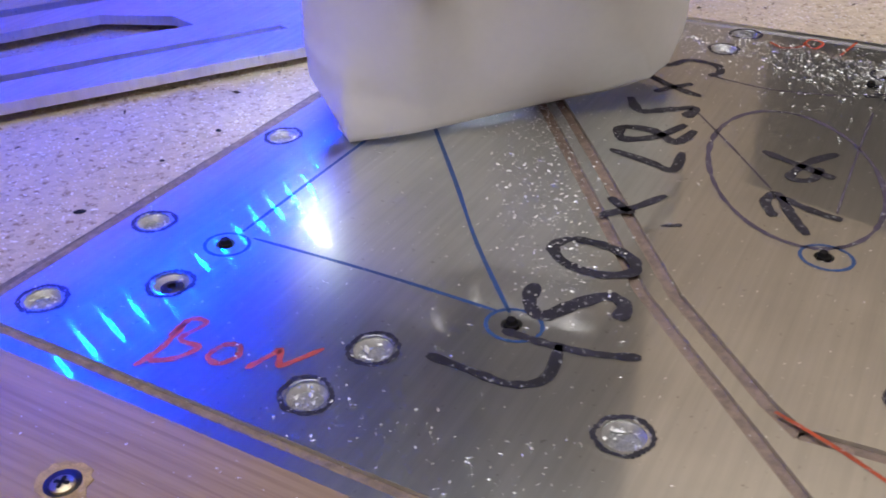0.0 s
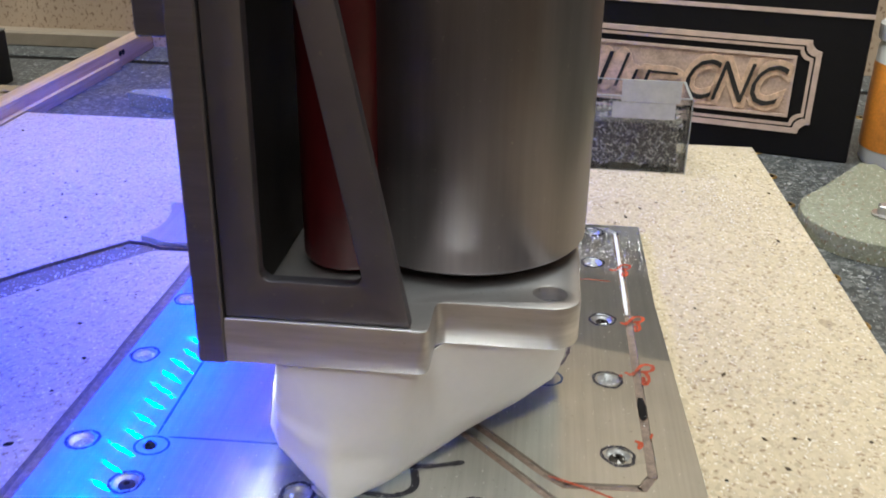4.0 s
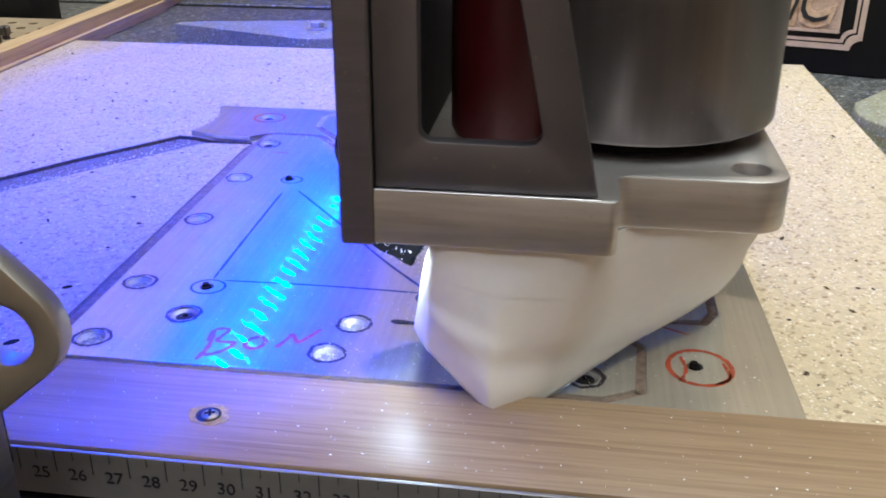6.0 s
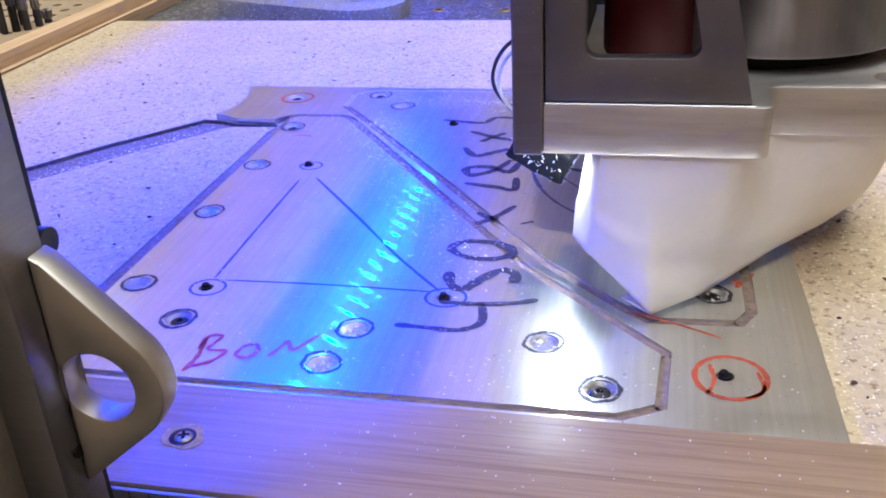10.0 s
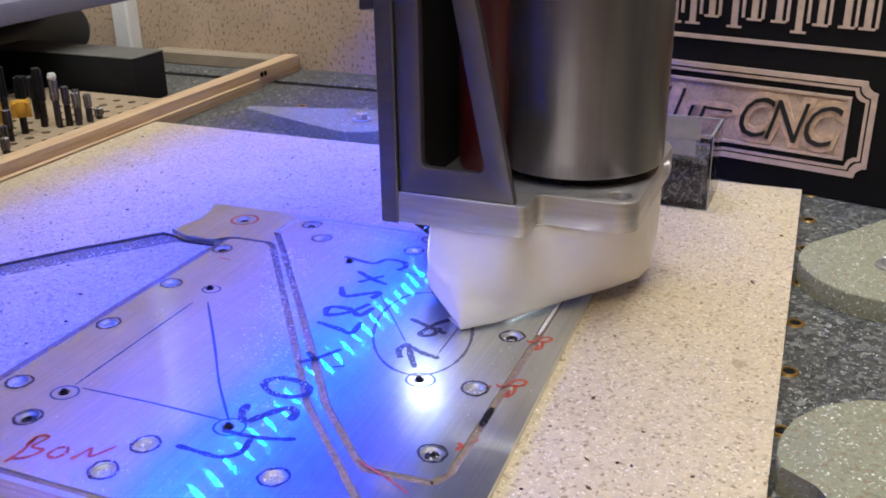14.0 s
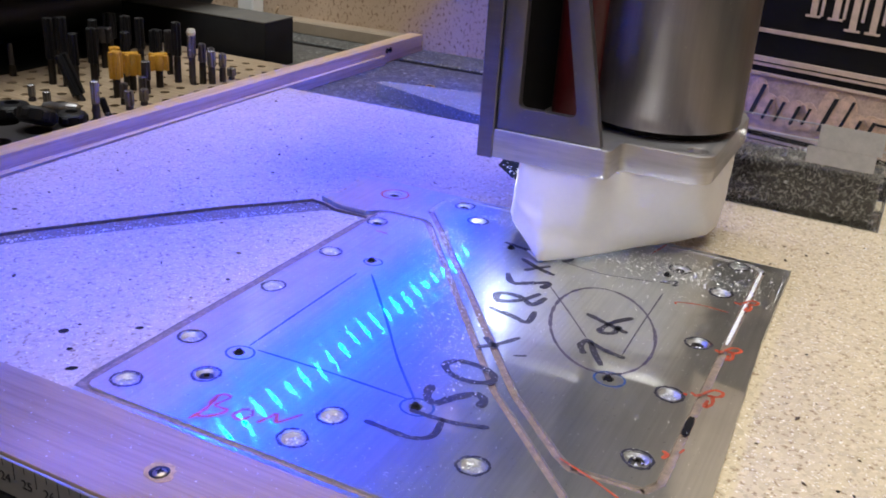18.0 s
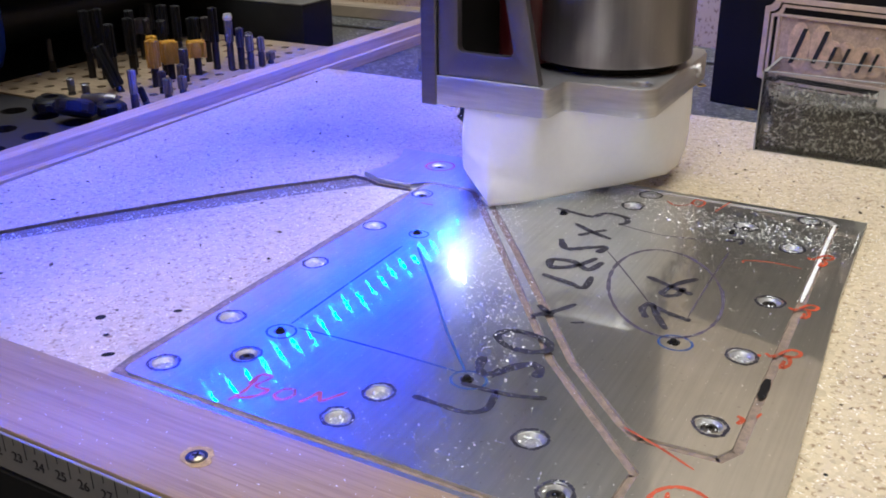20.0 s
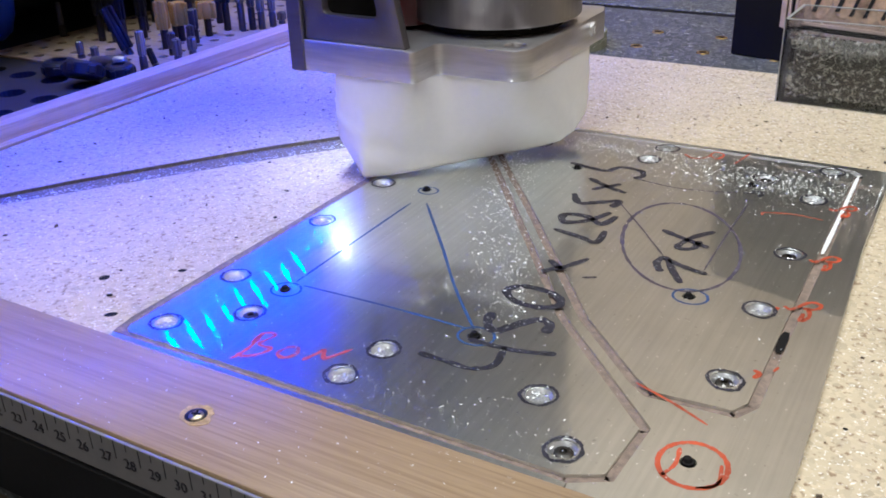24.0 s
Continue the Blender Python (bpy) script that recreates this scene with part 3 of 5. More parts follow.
M_CHIP_FILL = plain("packed_bright_chips", (0.46, 0.455, 0.45), 0.45, 0.35, 0.6, 1100, 1.0)
fill = fill_mesh()
screw, sink = screw_mesh(), sink_mesh()
rings = [marker_ring_mesh(k) for k in range(4)]
for k, (x, y) in enumerate(OPEN_HOLES + SCREWED):
    ob = new("countersink", sink); ob.parent = plate; ob.location = (x, y, 0)
    if (x, y) != (-0.009, 0.264):
        ob = new("pen_ring", rings[k % 4]); ob.parent = plate; ob.location = (x, y, 0); ob.rotation_euler = (0, 0, k * 1.3)
    if (x, y) in OPEN_HOLES:
        ob = new("chip_fill", fill); ob.parent = plate; ob.location = (x, y, 0); ob.rotation_euler = (0, 0, k * 2.1)
    if (x, y) in SCREWED:
        ob = new("screw", screw); ob.parent = plate; ob.location = (x, y, 0)
bm = B(); cyl(bm, 0, 0, -0.0031, 0.0003, R_SMALL * 0.82, R_SMALL * 0.70, seg=14)
cyl(bm, -0.0003, 0.0004, 0.0003, 0.0013, R_SMALL * 0.58, R_SMALL * 0.44, seg=10)
plug = as_mesh("drilled_pilot_hole", bm, M_DARK)
for x, y in SMALL:
    ob = new("pilot_hole", plug); ob.parent = plate; ob.location = (x, y, 0)


# handwriting
def strokes(lines, width, material, name, rough=0.35):
    """One written character out of a few pen strokes."""
    bm = B()
    for line in lines:
        ribbon(bm, line, width, 0, False, rough)
    part(name, bm, material, plate, "", None, 0)


# dimension note, read along the sheet's depth
for width, lines in (
        (0.0026, [[(0.107, 0.0360), (0.118, 0.0355), (0.128, 0.0355), (0.134, 0.041), (0.132, 0.053)], [(0.118, 0.052), (0.130, 0.052), (0.140, 0.0535), (0.150, 0.057)]]),
        (0.0038, [[(0.117, 0.073), (0.119, 0.065), (0.124, 0.061), (0.129, 0.069), (0.135, 0.076), (0.140, 0.074), (0.1405, 0.068)]]),
        (0.0034, [[(0.117, 0.097), (0.114, 0.091), (0.120, 0.085), (0.130, 0.084), (0.137, 0.089), (0.134, 0.095), (0.126, 0.0975), (0.117, 0.097)]]),
        (0.0027, [[(0.119, 0.112), (0.126, 0.120), (0.132, 0.131)], [(0.118, 0.123), (0.123, 0.119), (0.127, 0.117)]]),
        (0.0030, [[(0.107, 0.152), (0.121, 0.149), (0.129, 0.147), (0.128, 0.160)]]),
        (0.0037, [[(0.127, 0.177), (0.124, 0.166), (0.115, 0.171), (0.105, 0.169), (0.108, 0.161), (0.117, 0.167), (0.123, 0.180)]]),
        (0.0036, [[(0.099, 0.194), (0.106, 0.184), (0.115, 0.190), (0.122, 0.194), (0.121, 0.186)]]),
        (0.0032, [[(0.098, 0.216), (0.110, 0.209), (0.121, 0.205)], [(0.115, 0.215), (0.110, 0.209), (0.105, 0.202)]]),
        (0.0032, [[(0.081, 0.232), (0.091, 0.230), (0.102, 0.229), (0.107, 0.237), (0.118, 0.236), (0.121, 0.229), (0.118, 0.225)]]),
        (0.0031, [[(0.162, 0.133), (0.158, 0.140), (0.160, 0.146), (0.166, 0.136), (0.172, 0.127)], [(0.161, 0.145), (0.170, 0.141), (0.179, 0.139)]]),
        (0.0031, [[(0.150, 0.172), (0.162, 0.167), (0.173, 0.163)], [(0.171, 0.180), (0.164, 0.170), (0.161, 0.158), (0.167, 0.159), (0.168, 0.168)]])):
    strokes(lines, width, M_INK, "written_character", 0.4)
# red name note beside the left holes
strokes([[(0.050, 0.020), (0.0515, 0.010), (0.0505, 0.002)], [(0.0500, 0.014), (0.0500, 0.0215), (0.0545, 0.0220), (0.0530, 0.0145), (0.0590, 0.0140), (0.0565, 0.0080), (0.0520, 0.0050)]], 0.0016, M_RED_INK, "written_character", 0.6)
strokes([[(0.0635, 0.0170), (0.0630, 0.0125), (0.0670, 0.0115), (0.0690, 0.0155), (0.0670, 0.0190), (0.0632, 0.0172)]], 0.0016, M_RED_INK, "written_character", 0.6)
strokes([[(0.0735, 0.0130), (0.0760, 0.0205), (0.0765, 0.0220), (0.0795, 0.0175), (0.0815, 0.0200), (0.0850, 0.0270)]], 0.0016, M_RED_INK, "written_character", 0.6)


def pen(name, strokes, width, material, closed=False, rough=0.4):
    for s in strokes:
        bm = B()
        ribbon(bm, s, width, 0, closed, rough, 0.00006)
        part(name, bm, material, plate, "", None, 0)


pen("pen_circle", [[(0.1610 - 0.343 * u + 0.939 * v, 0.1625 + 0.939 * u + 0.343 * v) for u, v in ring_pts(0, 0, 0.0437, 18, 0.4, 0.0245)]], 0.0015, M_INK_FADED, True, 0.9)
pen("pen_line", [[(0.0352, 0.0590), (0.0345, 0.10), (0.0340, 0.1490)], [(0.0410, 0.1520), (0.073, 0.112), (0.095, 0.0835), (0.1165, 0.0590)], [(0.0400, 0.0578), (0.077, 0.0588), (0.1135, 0.0582)]], 0.0012, M_BLUE_INK)
pen("pen_line", [[(0.124, 0.191), (0.141, 0.170), (0.158, 0.148)], [(0.176, 0.217), (0.1763, 0.176), (0.177, 0.142)], [(0.120, 0.225), (0.142, 0.222), (0.168, 0.228)]], 0.0008, M_INK_FADED)
strokes([[(0.174, 0.233), (0.179, 0.2345), (0.1785, 0.228)], [(0.171, 0.2300), (0.176, 0.2310)]], 0.0020, M_INK, "ink_blot", 0.8)
strokes([[(0.136, 0.114), (0.141, 0.117)]], 0.0014, M_INK, "ink_blot", 0.8)
for x, y, rr in ((0.035, 0.052, 0.0062), (0.119, 0.055, 0.0068), (0.178, 0.118, 0.0066), (0.033, 0.166, 0.0050)):
    pen("pen_circle", [ring_pts(x + 0.0006, y, rr, 12, 0.5, rr * 0.9)], 0.0010, M_BLUE_INK, True)
pen("red_circle", [ring_pts(0.2085, 0.0205, 0.0098, 14, 0.2, 0.0105), ring_pts(-0.0085, 0.2640, 0.0085, 14, 0.2, 0.0085)], 0.0016, M_RED_INK, True, 0.45)
pen("red_line", [[(0.2020, 0.0120), (0.2040, 0.0185), (0.2030, 0.0265)], [(0.2120, 0.0110), (0.2170, 0.0150), (0.2160, 0.0240)]], 0.0012, M_RED_INK, False, 0.7)
pen("red_line", [[(0.180, 0.0530), (0.194, 0.0475), (0.207, 0.0410)], [(0.1605, 0.284), (0.157, 0.266)], [(0.185, 0.2075), (0.185, 0.2105), (0.197, 0.2140), (0.210, 0.2130)], [(0.012, 0.205), (0.020, 0.2045)], [(0.218, 0.0800), (0.219, 0.0835)]], 0.0010, M_RED_INK)
for dx, dy, k in ((0.0, 0.0, 1.0), (0.0, 0.0440, 0.9), (-0.0020, 0.1010, 0.9)):
    for line in ([(0.2115, 0.1265), (0.2140, 0.1250), (0.2155, 0.1270)], [(0.2160, 0.1275), (0.2195, 0.1335), (0.2235, 0.1330), (0.2225, 0.1290), (0.2180, 0.1275)], [(0.2200, 0.1280), (0.2212, 0.1220), (0.2190, 0.1180), (0.2190, 0.1240)]):
        pen("red_mark", [[(0.218 + (x - 0.218) * k + dx, 0.126 + (y - 0.126) * k + dy) for x, y in line]], 0.0016, M_RED_INK, False, 0.6)
pen("red_mark", [[(0.130, 0.270), (0.136, 0.2655), (0.142, 0.270), (0.1435, 0.2795), (0.149, 0.277), (0.147, 0.2695), (0.142, 0.2745)]], 0.0011, M_RED_INK, False, 0.7)
pen("red_mark", [[(0.212, 0.0780), (0.2142, 0.0765), (0.2130, 0.0730)], [(0.2085, 0.1235), (0.2105, 0.1235)], [(0.2085, 0.1750), (0.2100, 0.1752)]], 0.0018, M_RED_INK)
# white packed dust and dark stretch in the right slot
bm = B(); ribbon(bm, [(0.2158, 0.178), (0.2158, 0.22), (0.2156, 0.276)], 0.0018, -0.0001, rough=0.2)
part("packed_dust", bm, plain("packed_white_dust", (0.80, 0.79, 0.77), 0.6, 0, 0.2, 500, 0.3), plate, "white dust packed in the slot", None, 0)
bm = B(); ribbon(bm, [(0.2166, 0.093), (0.2164, 0.108)], 0.0030, -0.0002, rough=0.3)
part("tool_scar", bm, M_DARK, plate, "", None, 0)

# chips over sheet and board
rnd = random.Random(11)


def chips(count, draw, z, lo, hi, material=M_SWARF):
    verts, faces = [], []
    for _ in range(count):
        x, y = draw()
        s, a, t = lo + (hi - lo) * rnd.random() ** 2.2, rnd.uniform(0, 6.28), rnd.uniform(0.1, 0.6)
        c, d = math.cos(a) * s, math.sin(a) * s
        w = rnd.uniform(0.25, 0.7)
        base = len(verts)
        h = s * t
        verts += [(x - c, y - d, z), (x + d * w, y - c * w, z + h * rnd.uniform(0.2, 1)), (x + c, y + d, z + h), (x - d * w, y + c * w, z + h * rnd.uniform(0, 0.6)), (x, y, z + h * 1.2)]
        faces += [(base, base + 1, base + 4), (base + 1, base + 2, base + 4), (base + 2, base + 3, base + 4), (base + 3, base, base + 4)]
    data = bpy.data.meshes.new("swarf")
    data.from_pydata(verts, [], faces)
    data.materials.append(material)
    return data


def along_cut():
    k = 0.95 * rnd.random() ** 1.6
    x, y = 0.060 + (0.150 - 0.060) * k, 0.232 + (0.06 - 0.232) * k
    return x - abs(rnd.gauss(0.016, 0.0075)) + rnd.gauss(0, 0.004), y + rnd.gauss(-0.005, 0.006)


def over_sheet():
    while True:
        x, y = rnd.uniform(0.0, 0.228), rnd.uniform(-0.003, 0.286)
        if rnd.random() < 0.35 + 0.65 * (y > 0.2):
            return x, y


def near_corner():
    return min(0.228, rnd.gauss(0.178, 0.028)), min(0.285, rnd.gauss(0.250, 0.012))


def front_lip():
    return rnd.uniform(0.085, 0.188), rnd.gauss(0.011, 0.0055)


def near_front():
    return max(0.004, rnd.gauss(0.075, 0.030)), max(0.0, rnd.gauss(0.034, 0.020))


def smeared():
    k = rnd.choice((-0.02, 0.0, 0.006, 0.03))
    u = rnd.gauss(0, 0.022)
    return 0.088 + k + u, min(0.285, 0.262 + k * 0.2 - 0.25 * u + rnd.gauss(0, 0.003))


def on_strip():
    return rnd.uniform(-0.15, 0.35), rnd.uniform(-0.050, -0.013)


for nm, n, dr, z, lo, hi in (("cut", 2000, along_cut, 0.0003, 0.00016, 0.0008), ("smear", 1100, smeared, 0.0003, 0.00016, 0.0007), ("sheet", 2400, over_sheet, 0.0003, 0.00014, 0.0005), ("corner", 1500, near_corner, 0.0003, 0.0002, 0.0009), ("front", 80, near_front, 0.0003, 0.00015, 0.0005), ("lip", 170, front_lip, 0.0003, 0.0002, 0.0006), ("strip", 420, on_strip, 0.0053, 0.00015, 0.00045)):
    tagged(new("aluminium_swarf", chips(n, dr, z, lo, hi)), "bright aluminium chips scattered over the cut sheet", "swarf", kind="stuff")
spots = OPEN_HOLES + SCREWED


def in_holes():
    x, y = rnd.choice(spots)
    a, r = rnd.uniform(0, 6.28), R_HOLE * rnd.uniform(0.35, 1.0)
    return x + r * math.cos(a), y + r * math.sin(a)


tagged(new("aluminium_swarf", chips(260, lambda: (lambda k: (-0.165 + 0.125 * k + rnd.gauss(-0.003, 0.002), 0.055 + 0.168 * k + rnd.gauss(0.002, 0.002)))(rnd.random()), Z_CHIP - 0.0017, 0.0003, 0.0011)), "bright aluminium chips lying in the routed trench", "swarf", kind="stuff")
tagged(new("aluminium_swarf", chips(420, in_holes, -0.0014, 0.0004, 0.0013)), "bright aluminium chips caught in the screw holes", "swarf", kind="stuff")
tagged(new("aluminium_swarf", chips(700, lambda: (rnd.uniform(-0.215, 0.32), rnd.uniform(0.0, 0.45)), Z_CHIP + 0.0002, 0.0002, 0.0006)), "fine bright chips scattered over the chipboard", "swarf", kind="stuff")
tagged(new("aluminium_swarf", chips(650, lambda: (rnd.gauss(0.285, 0.011), min(0.40, rnd.gauss(0.345, 0.035))), Z_CHIP + 0.0002, 0.0002, 0.0007)), "bright fine chips drifted over the chipboard", "swarf", kind="stuff")
tagged(new("aluminium_swarf", chips(500, lambda: (rnd.uniform(0.335, 0.5), rnd.uniform(0.05, 0.6)), Z_BENCH + 0.0002, 0.0003, 0.0009)), "bright chips scattered over the dark bench", "swarf", kind="stuff")
tagged(new("aluminium_swarf", chips(420, lambda: (rnd.uniform(-0.18, 0.3), rnd.uniform(0.462, 0.63)), Z_BENCH + 0.0002, 0.0003, 0.0009)), "bright chips scattered over the dark bench", "swarf", kind="stuff")

M_FLAKE = plain("dark_wood_flakes", (0.085, 0.058, 0.038), 0.8, 0, 0.5, 400)


def on_board():
    while True:
        x, y = rnd.uniform(-0.222, 0.322), rnd.uniform(-0.006, 0.455)
        if x > 0.236 or x < -0.012 or y > 0.295:
            return x, y


tagged(new("wood_flakes", chips(520, on_board, Z_CHIP + 0.0001, 0.0003, 0.0019, M_FLAKE)), "dark wood flakes scattered over the chipboard", "flakes", kind="stuff")

# ---------------------------------------------------------------- wooden strip and ruler at the front
strip = empty("wooden_strip", (0, 0, 0), "light oak-look wooden strip along the table's front", "wood strip")
bm = B(); box(bm, -0.60, 0.62, -0.0520, -0.0108, Z_BENCH + 0.0002, 0.0050, 0.0008, 2)
part("strip_body", bm, M_OAK, strip)
M_TORN = plain("torn_pale_wood", (0.50, 0.34, 0.17), 0.8, 0, 0.5, 420, 0.8)
M_ZINC = plain("yellow_zinc_screw", (0.50, 0.43, 0.30), 0.32, 1, 0.25, 400, 0.2)
for x in (-0.26, 0.0690, 0.40):
    chew = random.Random(int(x * 1000))
    bm = B()
    rim = [(x + r * math.cos(a), -0.0335 + 0.86 * r * math.sin(a)) for a, r in [(2 * math.pi * k / 26, 0.0056 + chew.uniform(-0.0009, 0.0012)) for k in range(26)]]
    slab(bm, rim, 0.00502, 0.0052, 0.0001)
    w = part("torn_rim", bm, M_TORN, strip, "torn pale rim round the screw", None, 0.2)
    bm = B(); lathe(bm, [(0.0036, 0.00522), (0.0033, 0.00526), (0.0030, 0.0054)], 20, x, -0.0335)
    part("hole_shade", bm, M_SCREW, w)
    bm = B(); lathe(bm, [(0.0024, 0.00545), (0.0023, 0.0058), (0.0016, 0.0062), (0.0006, 0.0063)], 18, x + 0.0006, -0.0340)
    head = part("screw_head", bm, M_ZINC, w, "yellow zinc cross-head screw")
    for turn in (20, 110):
        bm = B(); box(bm, -0.0015, 0.0015, -0.0004, 0.0004, 0.0060, 0.00645, 0.0001, 1, Matrix.Translation((x + 0.0006, -0.0340, 0)) @ pose(0, 0, 0, 0, 0, turn))
        part("cross_slot", bm, M_DARK, w)
ruler = empty("steel_ruler", (0, -0.0524, 0), "brushed steel ruler with black centimetre numbers on the strip's front", "ruler")
bm = B(); box(bm, -0.235, 0.42, -0.0014, -0.0002, -0.0105, 0.0042, 0.0002)
part("blade", bm, M_RULER, ruler)
tick_long = B(); box(tick_long, -0.00012, 0.00012, -0.0016, -0.00142, -0.0026, 0.0040)
tick_long = as_mesh("tick", tick_long, M_INK, 0)
tick_short = B(); box(tick_short, -0.00009, 0.00009, -0.0016, -0.00142, 0.0014, 0.0040)
tick_short = as_mesh("tick", tick_short, M_INK, 0)
for n in range(2, 62):
    x = 0.0395 + (n - 26) * 0.0103
    ob = new("tick", tick_long); ob.parent = ruler; ob.location = (x + 0.0045, 0, 0)
    for k in (0.5,):
        if 10 < n < 45:
            ob = new("tick", tick_short); ob.parent = ruler; ob.location = (x + 0.0045 + k * 0.0103, 0, 0)


def text_mesh(name, body, size, depth, material, shear=0.0, swell=0.0):
    cu = bpy.data.curves.new(name, "FONT")
    cu.body, cu.size, cu.extrude, cu.align_x, cu.shear, cu.resolution_u, cu.offset = body, size, depth, "CENTER", shear, 3, swell
    ob = bpy.data.objects.new(name, cu)
    scene.collection.objects.link(ob)
    data = bpy.data.meshes.new_from_object(ob.evaluated_get(bpy.context.evaluated_depsgraph_get()))
    bpy.data.objects.remove(ob)
    bpy.data.curves.remove(cu)
    data.materials.clear()
    data.materials.append(material)
    return data


for n in range(10, 46):
    ob = new("number", text_mesh("number", str(n), 0.0052, 0.0001, M_INK))
    ob.parent = ruler
    ob.matrix_basis = pose(0.0395 + (n - 26) * 0.0103, -0.0016, -0.0048, 90, 0, 0)

# ---------------------------------------------------------------- pine rail and tool board
M_GAP_SHADE = plain("gap_shade_brown", (0.045, 0.036, 0.030), 0.9, 0, 0.5, 400, 0.6)
rail = empty("wooden_rail", (-0.236, 0, Z_BENCH), "pale pine rail with a stepped lip beside the chipboard", "wood rail")
bm = B(); box(bm, -0.0165, 0.0, -0.008, 0.7290, 0.0002, 0.0195, 0.0006, 2)
part("rail_body", bm, M_PINE, rail)
bm = B(); slab(bm, [(0.0002, -0.008), (0.0084, -0.008), (0.0046, 0.4585), (0.0046, 0.638), (0.0002, 0.638)], 0.0002, 0.0098)
part("lip", bm, M_PINE, rail)
# dark filler added in the gap, its colour stands for shadow there
bm = B(); slab(bm, [(0.0086, -0.008), (0.0116, -0.008), (0.0057, 0.4580), (0.0048, 0.4580)], 0.0002, 0.0076)
part("gap_shade_fill", bm, M_GAP_SHADE, rail, "dark fill standing for the shade in the gap beside the lip")
for y in (0.648, 0.655):
    bm = B(); cyl(bm, 0, 0, 0, 0.0022, 0.0028, seg=12, m=pose(-0.0015, y, 0.0130, 0, 90, 0))
    part("bolt_hole", bm, M_DARK, rail)

PLY = wood_mat("plywood", (0.36, 0.27, 0.18), (0.25, 0.18, 0.11), "x", 0.6)
tray = empty("tool_board", (-0.400, 0.386, Z_BENCH), "perforated plywood board holding milling bits", "tool board")
loops = [[(-0.030, -0.125), (0.145, -0.125), (0.145, 0.135), (-0.030, 0.135)]]
for gx in range(6, 15):
    for gy in range(13):
        loops.append(ring_pts(-0.136 + gx * 0.0190, -0.114 + gy * 0.0190, 0.0042, 10))
ob = new("perforated_top", sheet("perforated_top", loops, 0.006, 0.0125, PLY))
ob.parent = tray
bm = B(); box(bm, -0.030, 0.145, -0.125, 0.135, 0.0002, 0.0055)
part("base", bm, M_DARK, tray)
tray2 = empty("nut_board", (-0.400, 0.190, Z_BENCH), "dark board with large holes holding collet nuts", "tool board")
loops = [[(-0.145, -0.09), (0.145, -0.09), (0.145, 0.069), (-0.145, 0.069)]]
for gx in range(8):
    for gy in range(4):
        loops.append(ring_pts(-0.120 + gx * 0.034, -0.068 + gy * 0.036, 0.0095, 18))
ob = new("perforated_top", sheet("perforated_top", loops, 0.006, 0.0115, plain("dark_stained_board", (0.022, 0.020, 0.024), 0.6, 0, 0.3, 60)))
ob.parent = tray2
bm = B(); box(bm, -0.145, 0.145, -0.09, 0.069, 0.0002, 0.0055)
part("base", bm, M_DARK, tray2)
case = empty("black_case", (-0.45, 0.548, Z_BENCH), "long matt black box behind the milling bits", "box")
bm = B(); box(bm, -0.10, 0.143, -0.018, 0.030, 0.0003, 0.0465, 0.0012, 2)
part("case_body", bm, M_BLACK_MATT, case)
# separate lid, lighter for its dust and for light painted on the top
bm = B(); box(bm, -0.10, 0.1432, -0.0183, 0.0303, 0.0466, 0.0480, 0.0005)
part("case_lid", bm, plain("lit_dusty_black", (0.11, 0.105, 0.095), 0.7, 0, 0.3, 80), case)


M_BIT = alu_mat("worn_bit_steel", (0.30, 0.295, 0.31), 0.25, 0.5, 0.4, (60, 60, 300), 0.2)
M_BIT_DULL = alu_mat("dull_bit_steel", (0.12, 0.115, 0.125), 0.30, 0.5, 0.4, (60, 60, 300), 0.2)
M_BIT_BLACK = dull(plain("blackened_bit_steel", (0.006, 0.006, 0.008), 0.5, 0, 0.3), 0.3)


def milling_bit(x, y, lean, turn, shank, body, colour, label, flute=0.0035, cap=None):
    root = empty("milling_bit", (x, y, Z_BENCH + 0.0055), label, "milling bit", "milling bits on the board")
    root.rotation_euler = (radians(lean), 0, radians(turn))
    bm = B(); lathe(bm, [(0.0022, 0.0), (0.0030, 0.0008), (0.0030, shank - 0.001), (0.0024, shank)], 14)
    part("shank", bm, M_BIT_DULL if colour is M_BIT else M_SCREW, root)
    bm = B()
    for k in range(2):
        box(bm, -flute, flute, -0.0016, 0.0016, shank + 0.0002, shank + body, 0.0006, 1, pose(0, 0, 0, 0, 0, 90 * k))
    lathe(bm, [(flute * 0.6, shank + 0.0001), (flute * 0.75, shank + body * 0.5), (flute * 0.55, shank + body + 0.0004)], 12)
    part("cutter", bm, colour, root)
    if cap:
        bm = B(); lathe(bm, [(0.0035, shank + body + 0.0006), (0.0042, shank + body + 0.003), (0.0030, shank + body + 0.006)], 12)
        part("bearing", bm, cap, root)
    return root


